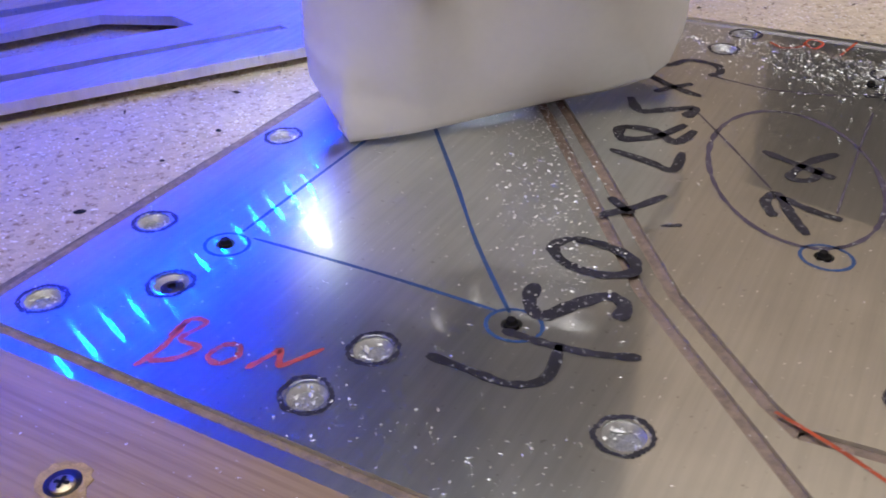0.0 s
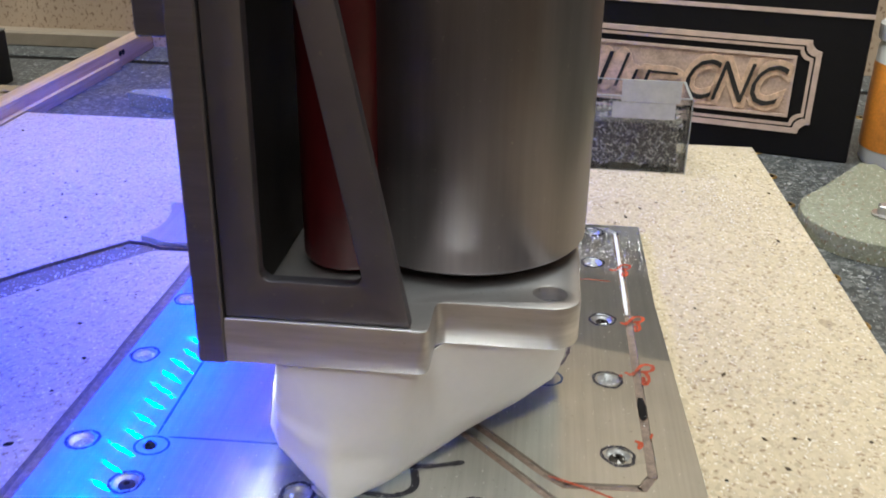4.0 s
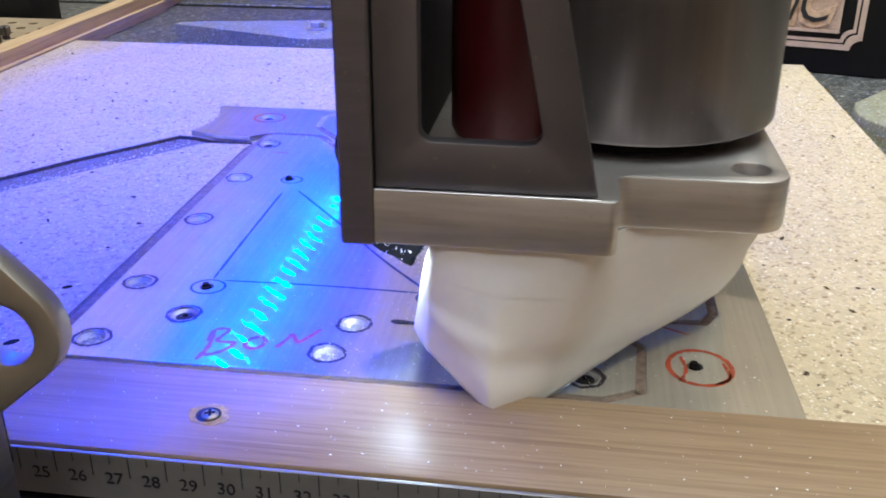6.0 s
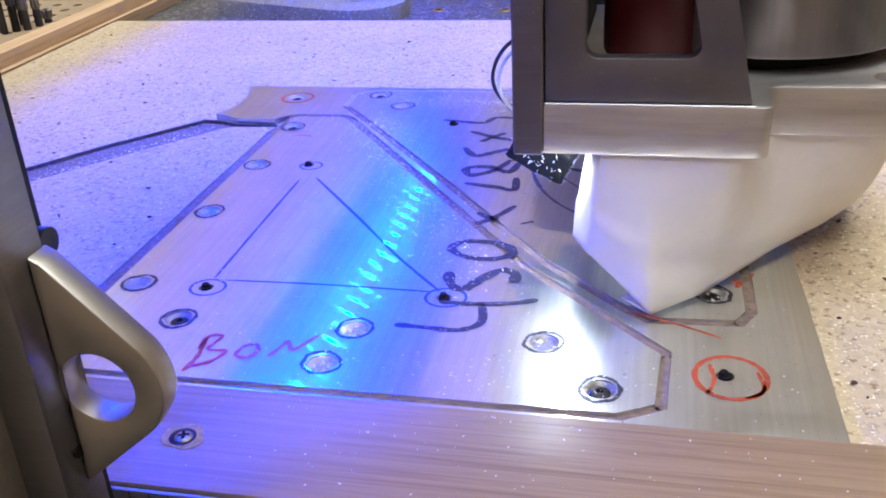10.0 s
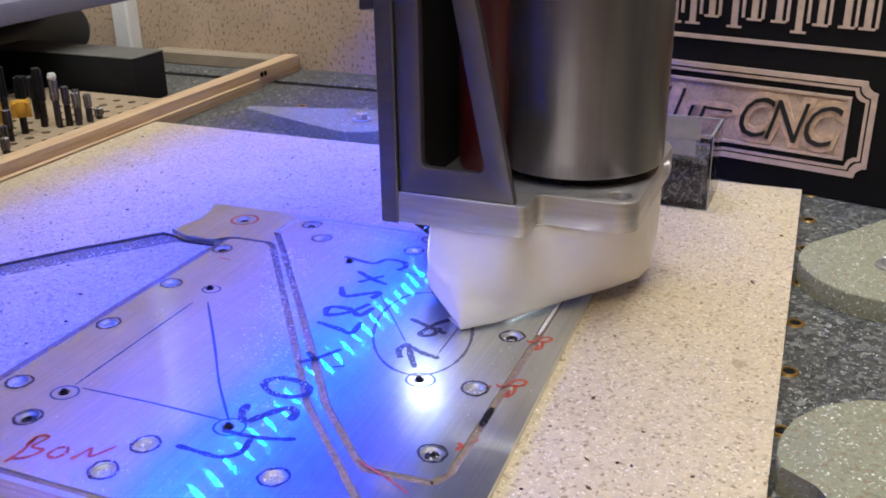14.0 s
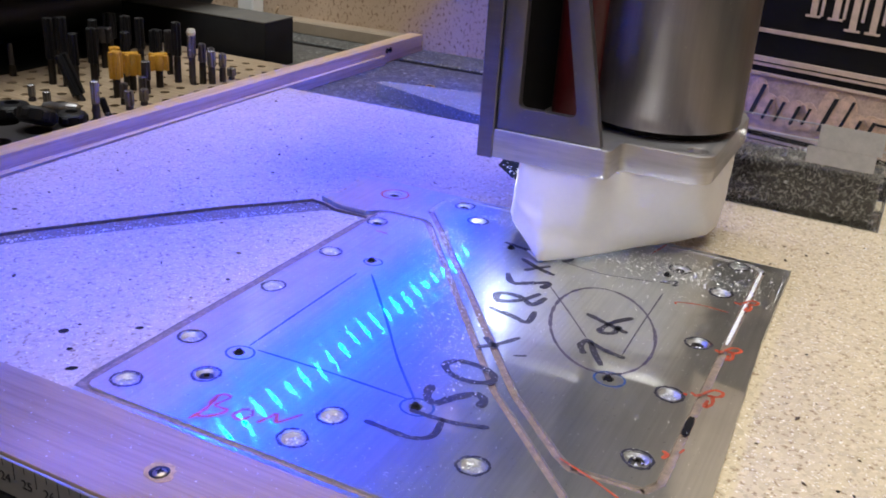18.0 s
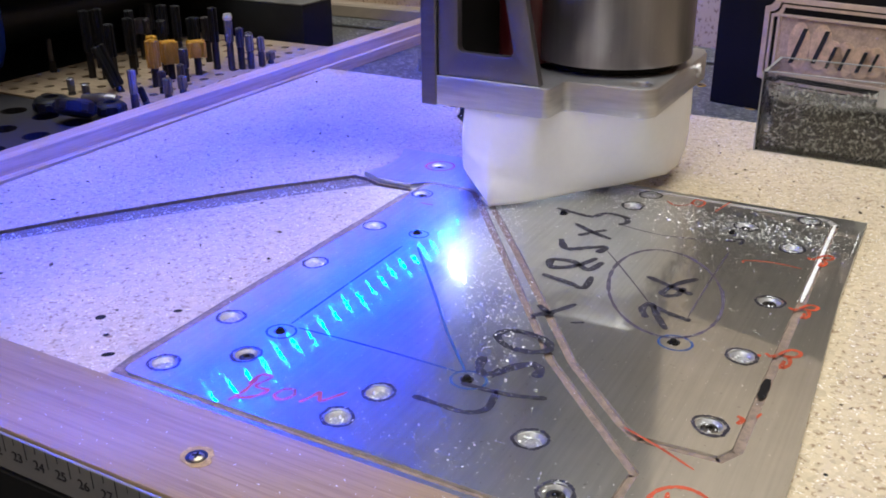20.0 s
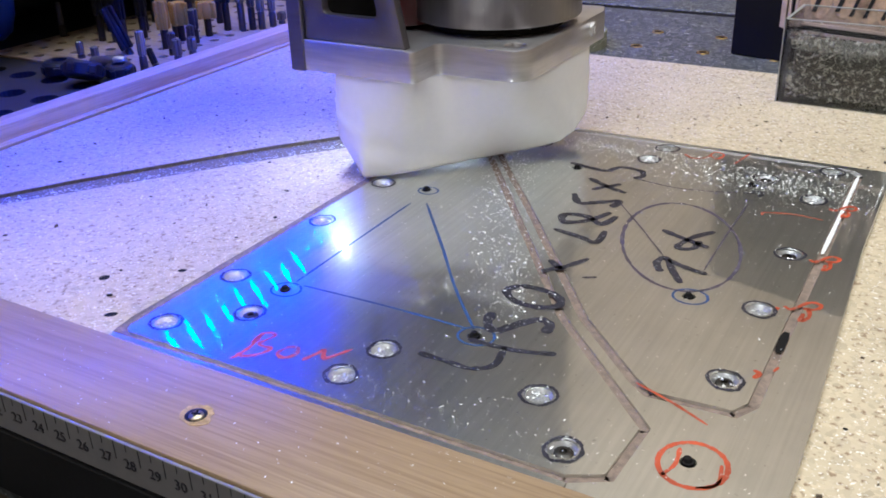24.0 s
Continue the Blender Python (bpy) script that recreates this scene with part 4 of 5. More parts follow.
rnd = random.Random(7)
BRIGHT, DARK, ORANGE = "bright steel milling bit standing in the board", "long black milling bit standing in the board", "milling bit with an orange painted cutter head"
for x, y, sh, bo, col, lab, fl, cp in (
        (-0.271, 0.274, 0.018, 0.018, M_BIT, BRIGHT, 0.0030, None), (-0.346, 0.281, 0.010, 0.010, M_BIT, BRIGHT, 0.0026, None), (-0.324, 0.276, 0.010, 0.009, M_BIT, BRIGHT, 0.0028, None),
        (-0.376, 0.329, 0.028, 0.034, M_BIT_BLACK, DARK, 0.0042, None), (-0.362, 0.331, 0.030, 0.034, M_BIT_BLACK, DARK, 0.0042, None), (-0.306, 0.331, 0.022, 0.022, M_ORANGE, ORANGE, 0.0055, None),
        (-0.313, 0.356, 0.020, 0.018, M_ORANGE, ORANGE, 0.0085, None), (-0.304, 0.378, 0.022, 0.013, M_ORANGE, ORANGE, 0.0100, None), (-0.318, 0.343, 0.024, 0.020, M_ORANGE, ORANGE, 0.0050, None),
        (-0.293, 0.407, 0.030, 0.018, M_BIT, "tall bright steel bit with a ball bearing", 0.0040, M_SWARF), (-0.285, 0.411, 0.026, 0.016, M_BIT_DULL, "dull steel milling bit", 0.0034, None),
        (-0.279, 0.416, 0.022, 0.014, M_BIT, BRIGHT, 0.0034, None), (-0.277, 0.428, 0.020, 0.012, M_BIT, BRIGHT, 0.0034, None), (-0.277, 0.440, 0.010, 0.007, M_BIT, BRIGHT, 0.0040, None),
        (-0.304, 0.401, 0.030, 0.029, M_BIT_BLACK, DARK, 0.0038, None), (-0.425, 0.330, 0.016, 0.018, M_BIT_DULL, "dull steel milling bit", 0.0022, None), (-0.339, 0.394, 0.032, 0.027, M_BIT_BLACK, DARK, 0.0040, None),
        (-0.389, 0.401, 0.030, 0.013, M_BIT_DULL, "dull steel milling bit", 0.0085, None), (-0.272, 0.309, 0.010, 0.012, M_BIT, BRIGHT, 0.0036, None), (-0.273, 0.326, 0.010, 0.010, M_BIT, BRIGHT, 0.0036, None),
        (-0.286, 0.318, 0.012, 0.012, M_BIT_DULL, "dull steel milling bit", 0.0034, None), (-0.330, 0.420, 0.026, 0.02, M_BIT_DULL, "dull steel milling bit", 0.0045, None), (-0.355, 0.430, 0.022, 0.02, M_BIT_BLACK, DARK, 0.0060, None), (-0.41, 0.43, 0.026, 0.024, M_BIT_BLACK, DARK, 0.0060, None)):
    milling_bit(x, y, 0, rnd.uniform(0, 180), sh, bo, col, lab, fl, cp)
for x, y, sh, bo, fl in ((-0.337, 0.318, 0.030, 0.026, 0.0036), (-0.352, 0.352, 0.024, 0.030, 0.0044), (-0.329, 0.366, 0.028, 0.024, 0.0040), (-0.371, 0.372, 0.026, 0.030, 0.0038), (-0.297, 0.355, 0.018, 0.016, 0.0036), (-0.290, 0.343, 0.012, 0.012, 0.0032), (-0.316, 0.414, 0.026, 0.028, 0.0040), (-0.366, 0.405, 0.030, 0.026, 0.0048), (-0.293, 0.432, 0.018, 0.016, 0.0036), (-0.398, 0.358, 0.028, 0.028, 0.0042)):
    milling_bit(x, y, 0, rnd.uniform(0, 180), sh, bo, M_BIT_BLACK if bo > 0.02 else M_BIT_DULL, DARK if bo > 0.02 else "dull steel milling bit", fl)
milling_bit(-0.316, 0.306, 25, -80, 0.012, 0.034, M_BIT_BLACK, "broad black milling bit leaning in its hole", 0.0060)
milling_bit(-0.270, 0.287, 20, -80, 0.009, 0.012, M_BIT_BLACK, "small dark milling bit leaning in its hole", 0.0026)

def collet_nut(x, y, z, s, turn, lean, label, col):
    root = empty("collet_nut", (x, y, z), label, "collet nut", "collet nuts on the board")
    root.rotation_euler = (0, radians(lean), radians(turn))
    bm = B(); lathe(bm, [(s * 0.8, 0), (s, s * 0.15), (s, s * 0.7), (s * 0.85, s * 0.85), (s * 0.45, s * 0.9), (s * 0.4, s * 0.3)], 20)
    part("nut_body", bm, col, root)
    for k in range(6):
        bm = B(); box(bm, s * 0.93, s * 1.08, -s * 0.22, s * 0.22, s * 0.2, s * 0.65, s * 0.05, 1, pose(0, 0, 0, 0, 0, 60 * k))
        part("lug", bm, col, root)
    return root


NUT = plain("blued_steel", (0.008, 0.009, 0.013), 0.5, 0.2, 0.3)
for x, y, z, s, lean, lab in ((-0.322, 0.242, 0.0117, 0.0125, 0, "dark blued steel collet nut on the board"), (-0.284, 0.229, 0.0165, 0.0135, 24, "large dark collet nut tipped on its side"), (-0.277, 0.2560, 0.0117, 0.0105, 0, "small dark collet nut on the board")):
    collet_nut(x, y, Z_BENCH + z, s, x * 900, lean, lab, NUT)
root = empty("steel_collet", (-0.298, 0.266, Z_BENCH + 0.0178), "bright steel collet lying on the board", "collet")
bm = B(); lathe(bm, [(0.0040, -0.013), (0.0050, -0.010), (0.0050, 0.002), (0.0044, 0.003), (0.0044, 0.009), (0.0034, 0.014)], 18)
ob = part("collet_body", bm, M_BIT, root)
root.rotation_euler = (radians(90), 0, radians(-70))

# ---------------------------------------------------------------- back wall side
bm = B(); box(bm, -0.486, -0.462, 0.714, 0.7365, Z_BENCH, 0.9, 0.002)
thing("cabinet_post", bm, M_WHITE, "white painted upright edge of a cabinet by the wall", "post")
hull = empty("black_machine", (-0.52, 0.45, Z_BENCH), "black roller under a grey panel tinted as blue-lit beside the tool board", "machine")
bm = B(); cyl(bm, 0, 0, -0.235, 0.22, 0.028, seg=36, m=pose(0.000, 0, 0.0440, 90, 0, 0))
bmesh.ops.bevel(bm, geom=[e for e in bm.edges if abs(e.calc_face_angle(0)) > 1], offset=0.006, segments=3, profile=0.5, affect="EDGES")
part("roller", bm, M_BLACK, hull)
# the panel's bluish colour carries the blue light that falls on it
bm = B(); box(bm, -0.20, 0.135, -0.33, 0.20, 0.0872, 0.108, 0.002, 2)
part("top_panel", bm, plain("blue_lit_panel", (0.17, 0.165, 0.24), 0.45, 0, 0.15), hull, "grey top panel with blue light put into its colour")
for y in (-0.32, 0.16):
    bm = B(); box(bm, -0.20, -0.17, y, y + 0.03, 0.0003, 0.0870, 0.002)
    part("leg", bm, M_BLACK_MATT, hull)
bm = B(); box(bm, -0.165, -0.050, -0.33, 0.19, 0.0003, 0.0600, 0.003, 2)
part("housing", bm, M_BLACK_MATT, hull)
bm = B(); box(bm, -0.030, 0.088, -0.35, 0.060, 0.0003, 0.0120, 0.001)
part("floor_tray", bm, M_BLACK_MATT, hull)
bm = B(); lathe(bm, [(0.009, 0.0), (0.016, 0.006), (0.0205, 0.020), (0.022, 0.036), (0.022, 0.058), (0.018, 0.070), (0.006, 0.0735)], 28, -0.4675, 0.2940)
bmesh.ops.translate(bm, verts=bm.verts, vec=(0, 0, Z_BENCH + 0.0122))
thing("blue_bottle", bm, plain("blue_plastic", (0.02, 0.09, 0.62), 0.4, 0, 0.1), "rounded bright blue plastic bottle beside the tool board", "bottle")
root = empty("wood_splinter", (-0.4350, 0.706, Z_BENCH), "pale wood splinter on the bench by the wall", "splinter")
bm = B(); box(bm, -0.0012, 0.0012, -0.0012, 0.0012, 0, 0.034, 0.0004, 1, pose(0, 0, 0, 0, 28, 0))
part("sliver", bm, M_PINE, root)
bm = B(); box(bm, -0.43, -0.256, 0.714, 0.7365, Z_BENCH, 0.004, 0.002)
thing("baseboard", bm, plain("beige_trim", (0.30, 0.235, 0.17), 0.6, 0, 0.1), "beige moulding strip along the wall's foot", "baseboard", kind="structure")

# ---------------------------------------------------------------- routed sign
sign = empty("routed_sign", (0.086, 0.535, Z_BENCH + 0.0003), "black routed plaque with cream lettering and mouldings", "sign")
sign.rotation_euler = (0, 0, math.atan2(-0.077, 0.307))
bm = B(); box(bm, 0, 0.3165, 0.0, 0.018, 0, 0.215, 0.0008)
part("board", bm, dull(plain("black_laminate", (0.007, 0.0062, 0.007), 0.55, 0, 0.2)), sign)


def flat_on_sign(loops, depth, material, name, label=""):
    ob = new(name, sheet(name, loops, 0, depth, material))
    ob.parent = sign
    ob.matrix_basis = pose(0, 0, 0, 90, 0, 0)
    return tagged(ob, label)


def notched(x0, x1, y0, y1, r, inv=0.0):
    out = []
    for cx, cy, a0 in ((x1, y0, 180), (x1, y1, 270), (x0, y1, 0), (x0, y0, 90)):
        seq = [(cx + (r) * math.cos(radians(a0 - q)), cy + r * math.sin(radians(a0 - q))) for q in (0, 22, 45, 68, 90)]
        out += seq
    return out


flat_on_sign([notched(0.0375, 0.2870, 0.0185, 0.0862, 0.0075), notched(0.0412, 0.2833, 0.0222, 0.0825, 0.0075)], 0.0016, M_CREAM, "moulding", "cream notched moulding")
flat_on_sign([notched(0.0425, 0.2820, 0.0235, 0.0812, 0.0075), notched(0.0446, 0.2799, 0.0256, 0.0791, 0.0075)], 0.0012, M_CREAM, "moulding", "cream notched moulding")
flat_on_sign([[(0.0480, 0.0300), (0.2710, 0.0300), (0.2710, 0.0745), (0.0480, 0.0745)]], 0.0010, plain("mottled_routed_wood", (0.46, 0.33, 0.26), 0.6, 0, 0.4, 70, 0.3), "panel", "cream routed panel")
flat_on_sign([[(0.0480, 0.0300), (0.2710, 0.0300), (0.2710, 0.0745), (0.0480, 0.0745)], [(0.0500, 0.0320), (0.2690, 0.0320), (0.2690, 0.0725), (0.0500, 0.0725)]], 0.0024, M_CREAM, "panel_rim")
for h in (0.1035,):
    flat_on_sign([[(0.0, h), (0.3165, h), (0.3165, h + 0.0030), (0.0, h + 0.0030)]], 0.0012, M_CREAM, "ruled_line")
for x, ch in ((0.2035, "C"), (0.2265, "N"), (0.2500, "C")):
    for nm, mt, off, out in (("carved_halo", M_HALO, 0.0036, -0.0016), ("raised_letter", M_BLACK, -0.0004, -0.0026)):
        ob = new(nm, text_mesh(nm, ch, 0.0440, 0.0008, mt, 0.32, off)); ob.parent = sign
        ob.matrix_basis = pose(x, out, 0.0370, 90, 0, 0)
        ob.scale = (0.80, 1, 1)
flat_on_sign([[(0.168, 0.0530), (0.190, 0.0530), (0.1904, 0.0546), (0.1684, 0.0546)]], 0.0026, M_BLACK, "dash")
flat_on_sign([ring_pts(0.180, 0.0538, 0.0150, 18, 0.1, 0.0052)], 0.0019, M_HALO, "carved_halo")
# name lettering as plain slanted bars, each on its scalloped carving
for x, w, h0, h1 in ((0.060, 0.0032, 0.040, 0.066), (0.076, 0.0032, 0.042, 0.066), (0.0870, 0.0024, 0.040, 0.056), (0.0965, 0.0024, 0.040, 0.056), (0.1085, 0.0026, 0.040, 0.055), (0.117, 0.0020, 0.042, 0.055), (0.130, 0.0032, 0.040, 0.066), (0.143, 0.0022, 0.040, 0.066), (0.154, 0.0022, 0.040, 0.054), (0.163, 0.0026, 0.040, 0.055)):
    sl = 0.32
    bar = [(x + (h0 - 0.039) * sl, h0), (x + w + (h0 - 0.039) * sl, h0), (x + w + (h1 - 0.039) * sl, h1), (x + (h1 - 0.039) * sl, h1)]
    mid = (x + w / 2 + ((h0 + h1) / 2 - 0.039) * sl, (h0 + h1) / 2)
    flat_on_sign([ring_pts(mid[0], mid[1], 0.0082, 18, 0.1, (h1 - h0) / 2 + 0.0042)], 0.0015 + 0.00002 * int(x * 1000 % 9), M_HALO, "carved_halo")
    flat_on_sign([bar], 0.0024, M_BLACK, "raised_bar")
for k, (x, h0, h1) in enumerate(((0.108, 0.1210, 0.1515), (0.124, 0.1210, 0.1435), (0.137, 0.1150, 0.1435), (0.151, 0.1150, 0.1425), (0.165, 0.1210, 0.1515), (0.182, 0.1150, 0.1425), (0.196, 0.1210, 0.1515), (0.213, 0.1210, 0.1435), (0.227, 0.1150, 0.1435), (0.241, 0.1210, 0.1515), (0.258, 0.1210, 0.1435), (0.271, 0.1210, 0.1435))):
    flat_on_sign([[(x, h0), (x + 0.0044, h0), (x + 0.0044, h1), (x, h1)]], 0.0016, M_CREAM, "cream_bar")
    flat_on_sign([[(x - 0.0030, h0 - 0.0016), (x + 0.0074, h0 - 0.0016), (x + 0.0074, h0 - 0.0001), (x - 0.0030, h0 - 0.0001)]], 0.0016, M_CREAM, "cream_foot")
    flat_on_sign([[(x + 0.0072, 0.1210), (x + 0.0092, 0.1210), (x + 0.0092, 0.1425), (x + 0.0072, 0.1425)]], 0.0016, M_CREAM, "cream_bar")

# ---------------------------------------------------------------- clear box of chips
cbox = empty("clear_box", (0.209, 0.392, Z_CHIP + 0.0002), "clear acrylic box half full of dark swarf with white labels", "box")
cbox.rotation_euler = (0, 0, radians(-1.5))
W, D, H, T = 0.118, 0.046, 0.051, 0.0016
for nm, b in (("wall_panel", (0, W, 0, T, 0, H)), ("wall_panel", (0, W, D - T, D, 0, H)), ("wall_panel", (0, T, T, D - T, 0, H)), ("wall_panel", (W - T, W, T, D - T, 0, H)), ("bottom_panel", (T, W - T, T, D - T, 0, T))):
    bm = B(); box(bm, b[0] - W / 2, b[1] - W / 2, *b[2:], 0.0003)
    ob = part(nm, bm, M_GLASS, cbox)
    ob.visible_shadow = False
for x0, x1, y0, y1, z0, z1 in ((-W / 2, W / 2, 0, T, H, H + 0.0005), (-W / 2, W / 2, D - T, D, H, H + 0.0005), (-W / 2, -W / 2 + T, T, D - T, H, H + 0.0005), (W / 2 - T, W / 2, T, D - T, H, H + 0.0005), (-W / 2 - 0.0005, -W / 2, -0.0004, 0.0008, 0, H), (W / 2, W / 2 + 0.0005, -0.0004, 0.0008, 0, H)):
    bm = B(); box(bm, x0, x1, y0, y1, z0, z1)
    part("sheet_edge", bm, M_ACRYLIC_EDGE, cbox)
rnd = random.Random(21)
verts, faces = [], []
for k in range(2600):
    x, y = rnd.uniform(-W / 2 + 0.004, W / 2 - 0.004), rnd.choice((rnd.uniform(0.0035, 0.007), rnd.uniform(0.0035, D - 0.004)))
    z = rnd.uniform(0.003, 0.036 + 0.002 * math.sin(x * 90))
    if rnd.random() < 0.35:
        z = 0.035 + 0.003 * math.sin(x * 70) + rnd.uniform(-0.002, 0.002)
    a = Vector((rnd.uniform(-1, 1), rnd.uniform(-0.6, 0.6), rnd.uniform(-1, 1))).normalized() * rnd.uniform(0.0010, 0.0026)
    b = Vector((rnd.uniform(-1, 1), rnd.uniform(-1, 1), rnd.uniform(-1, 1))).normalized() * 0.0007
    base = len(verts)
    o = Vector((x, y, z))
    verts += [tuple(o - a), tuple(o + b), tuple(o + a), tuple(o - b)]
    faces += [(base, base + 1, base + 2, base + 3)]
data = bpy.data.meshes.new("swarf_fill"); data.from_pydata(verts, [], faces); data.materials.append(M_CHIPS_DARK)
ob = new("swarf_fill", data); ob.parent = cbox; tagged(ob, "tangled dark and bright swarf", kind="stuff")
bm = B(); box(bm, -W / 2 + 0.006, W / 2 - 0.006, 0.0078, D - 0.005, 0.003, 0.032, 0.001)
part("swarf_core", bm, plain("dark_swarf_mass", (0.095, 0.085, 0.075), 0.6, 0.3, 0.6, 700, 0.6), cbox)
M_LABEL = plain("greyed_label_paper", (0.40, 0.385, 0.375), 0.7, 0, 0.15, 160)
for x0, x1, z0, z1, y in ((0.0130, 0.0510, 0.0480, 0.0625, -0.0006), (0.0080, 0.0485, 0.0370, 0.0478, -0.0004)):
    bm = B(); box(bm, x0, x1, y - 0.0002, y, z0, z1)
    part("paper_label", bm, M_LABEL, cbox, "blank white paper label")

# ---------------------------------------------------------------- clamps
def clamp(place, turn, label, nose=0.16, r=0.040, thick=0.0125, bolt=True):
    root = empty("slab_clamp", (*place, Z_BENCH + 0.0002), label, "clamp", "slab clamps on the bench")
    root.rotation_euler = (0, 0, radians(turn))
    pts = [(r * math.cos(radians(a)), r * math.sin(radians(a))) for a in range(-115, 116, 10)]
    pts += [(-nose * 0.45, r * 0.62), (-nose * 0.8, r * 0.30), (-nose, r * 0.12), (-nose, -r * 0.10), (-nose * 0.8, -r * 0.28), (-nose * 0.45, -r * 0.62)]
    bm = B(); slab(bm, pts, 0, thick, 0.0010)
    part("slab", bm, M_CLAMP, root)
    if bolt:
        bm = B(); lathe(bm, [(0.0085, thick + 0.0002), (0.0085, thick + 0.0014), (0.0078, thick + 0.0016)], 22)
        w = part("washer", bm, M_STEEL_LIGHT, root)
        bm = B(); lathe(bm, [(0.0058, thick + 0.0018), (0.0058, thick + 0.0062), (0.0050, thick + 0.0068)], 6)
        part("bolt_head", bm, M_STEEL_LIGHT, w, "", None, 0.4)
    return root


clamp((0.378, 0.325), -100, "grey-green speckled slab clamp with a steel bolt", 0.10, 0.049)
clamp((0.385, 0.120), 80, "grey-green speckled slab clamp with a steel bolt", 0.06, 0.054)
clamp((-0.047, 0.512), -4, "grey speckled teardrop slab clamp with a hex bolt", 0.125, 0.038)

# jar by the sign
jar = empty("paint_jar", (0.432, 0.468, Z_BENCH + 0.0002), "white plastic jar with an orange and yellow label", "jar")
bm = B(); lathe(bm, [(0.026, 0), (0.028, 0.003), (0.0285, 0.083), (0.026, 0.088)], 32)
part("jar_body", bm, M_WHITE, jar)
bm = B(); lathe(bm, [(0.0287, 0.012), (0.0290, 0.013), (0.0290, 0.072), (0.0287, 0.073)], 32, cap=False)
part("label", bm, plain("orange_label", (0.62, 0.22, 0.03), 0.45, 0, 0.35, 60), jar, "orange and yellow printed label")
bm = B(); lathe(bm, [(0.0295, 0.0885), (0.0300, 0.090), (0.0300, 0.099), (0.028, 0.101)], 32)
part("lid", bm, M_WHITE, jar)

# ---------------------------------------------------------------- loose cut-out part, lifted away later
loose = empty("cut_out_part", (-0.020, 0.186, 0.0002), "bright aluminium cut-out frame lying loose on the chipboard", "metal part")
ua, va = Vector((0.563, 0.826)), Vector((-0.826, 0.563))
uv = lambda pts: [tuple(ua * u + va * v) for u, v in pts]
outer = uv([(0.012, 0.0), (0.012, 0.160), (-0.060, 0.160), (-0.215, 0.185), (-0.215, 0.0)])
slots = [uv([(-0.012, 0.024), (-0.014, 0.029), (-0.205, 0.027), (-0.205, 0.019)]), uv([(-0.045, 0.048), (-0.050, 0.064), (-0.078, 0.082), (-0.20, 0.070), (-0.20, 0.046)]), uv([(-0.066, 0.102), (-0.072, 0.110), (-0.20, 0.112), (-0.20, 0.096)])]
ob = new("frame_plate", sheet("frame_plate", [outer] + slots, 0.0, 0.0042, M_ALU_LOOSE)); ob.parent = loose

# ---------------------------------------------------------------- gantry: moves along x
gantry = empty("gantry", (0, 0, 0), "black machine gantry with a blue diode strip under its beam", "gantry")
bm = B(); box(bm, -0.292, -0.222, -0.20, 0.715, 0.1800, 0.330, 0.003, 2)
part("beam", bm, M_BLACK_MATT, gantry)
lights = B(); box(lights, -0.238, -0.228, -0.062, 0.702, 0.1770, 0.1798)
strip_base = part("diode_strip", lights, M_WHITE, gantry, "blue diode strip")
bm = B(); box(bm, -0.0017, 0.0017, -0.0011, 0.0011, 0.17655, 0.17685)
diode = as_mesh("diode", bm, M_BLUE_GLOW)
for k in range(36):
    ob = new("diode", diode); ob.parent = strip_base; ob.location = (-0.233, -0.0533 + k * 0.0182, 0)
# unseen lips added to hold back the strip's sideways blue spill
for x, z in ((-0.2430, 0.1668), (-0.2250, 0.1730)):
    bm = B(); box(bm, x, x + 0.0015, -0.064, 0.704, z, 0.1799, 0.0003)
    part("spill_lip", bm, M_BLACK_MATT, strip_base)
bm = B(); box(bm, -0.480, -0.085, -0.20, 0.150, 0.4700, 0.5000, 0.003, 2)
part("cable_tray", bm, M_BLACK_MATT, gantry, "black cable tray on top of the uprights")
# near upright with its lug and grey cover
bm = B(); box(bm, -0.1478, -0.1368, -0.0900, -0.0780, 0.0060, 0.460, 0.0010, 2)
M_COVER = plain("grey_brown_cover_paint", (0.150, 0.128, 0.102), 0.6, 0.0, 0.22, 50, 0.2)
upright = part("upright", bm, M_STEEL_DARK, gantry, "dark machined upright plate")
nose = [(-0.1293 + 0.0132 * math.cos(radians(q)), 0.0572 + 0.0132 * math.sin(radians(q))) for q in range(48, -53, -10)]
pts = [(-0.1367, 0.0832), (-0.1345, 0.0820)] + nose + [(-0.1367, 0.0338)]
ob = new("lug", sheet("lug", [pts, ring_pts(-0.1293, 0.0567, 0.0073, 40)], -0.0030, 0.0030, M_STEEL_LUG, 0.0006)); ob.parent = upright
ob.matrix_basis = pose(0, -0.0805, 0, 90, 0, 0)
bm = B(); box(bm, -0.215, -0.1455, -0.1060, -0.0770, 0.0060, 0.0885, 0.0062, 2)
cover = part("cover", bm, M_COVER, gantry, "grey-brown painted cover with a dusty top")
for z, x in ((0.060, -0.1560), (0.0475, -0.1595)):
    bm = B(); cyl(bm, 0, 0, 0, 0.0004, 0.0014, seg=12, m=pose(x, -0.1060, z, 90, 0, 0))
    part("screw_hole", bm, M_DARK, cover)
bm = B(); box(bm, -0.420, -0.1482, -0.0760, -0.0620, 0.0060, 0.460, 0.0010)
side_plate = part("side_plate", bm, M_BLACK_MATT, gantry)
bm = B(); cyl(bm, 0, 0, 0, 0.0092, 0.0028, seg=18, m=pose(-0.1482, -0.0735, 0.0815, 0, 90, 0))
part("bolt", bm, M_SCREW, side_plate, "dark bolt end behind the upright")
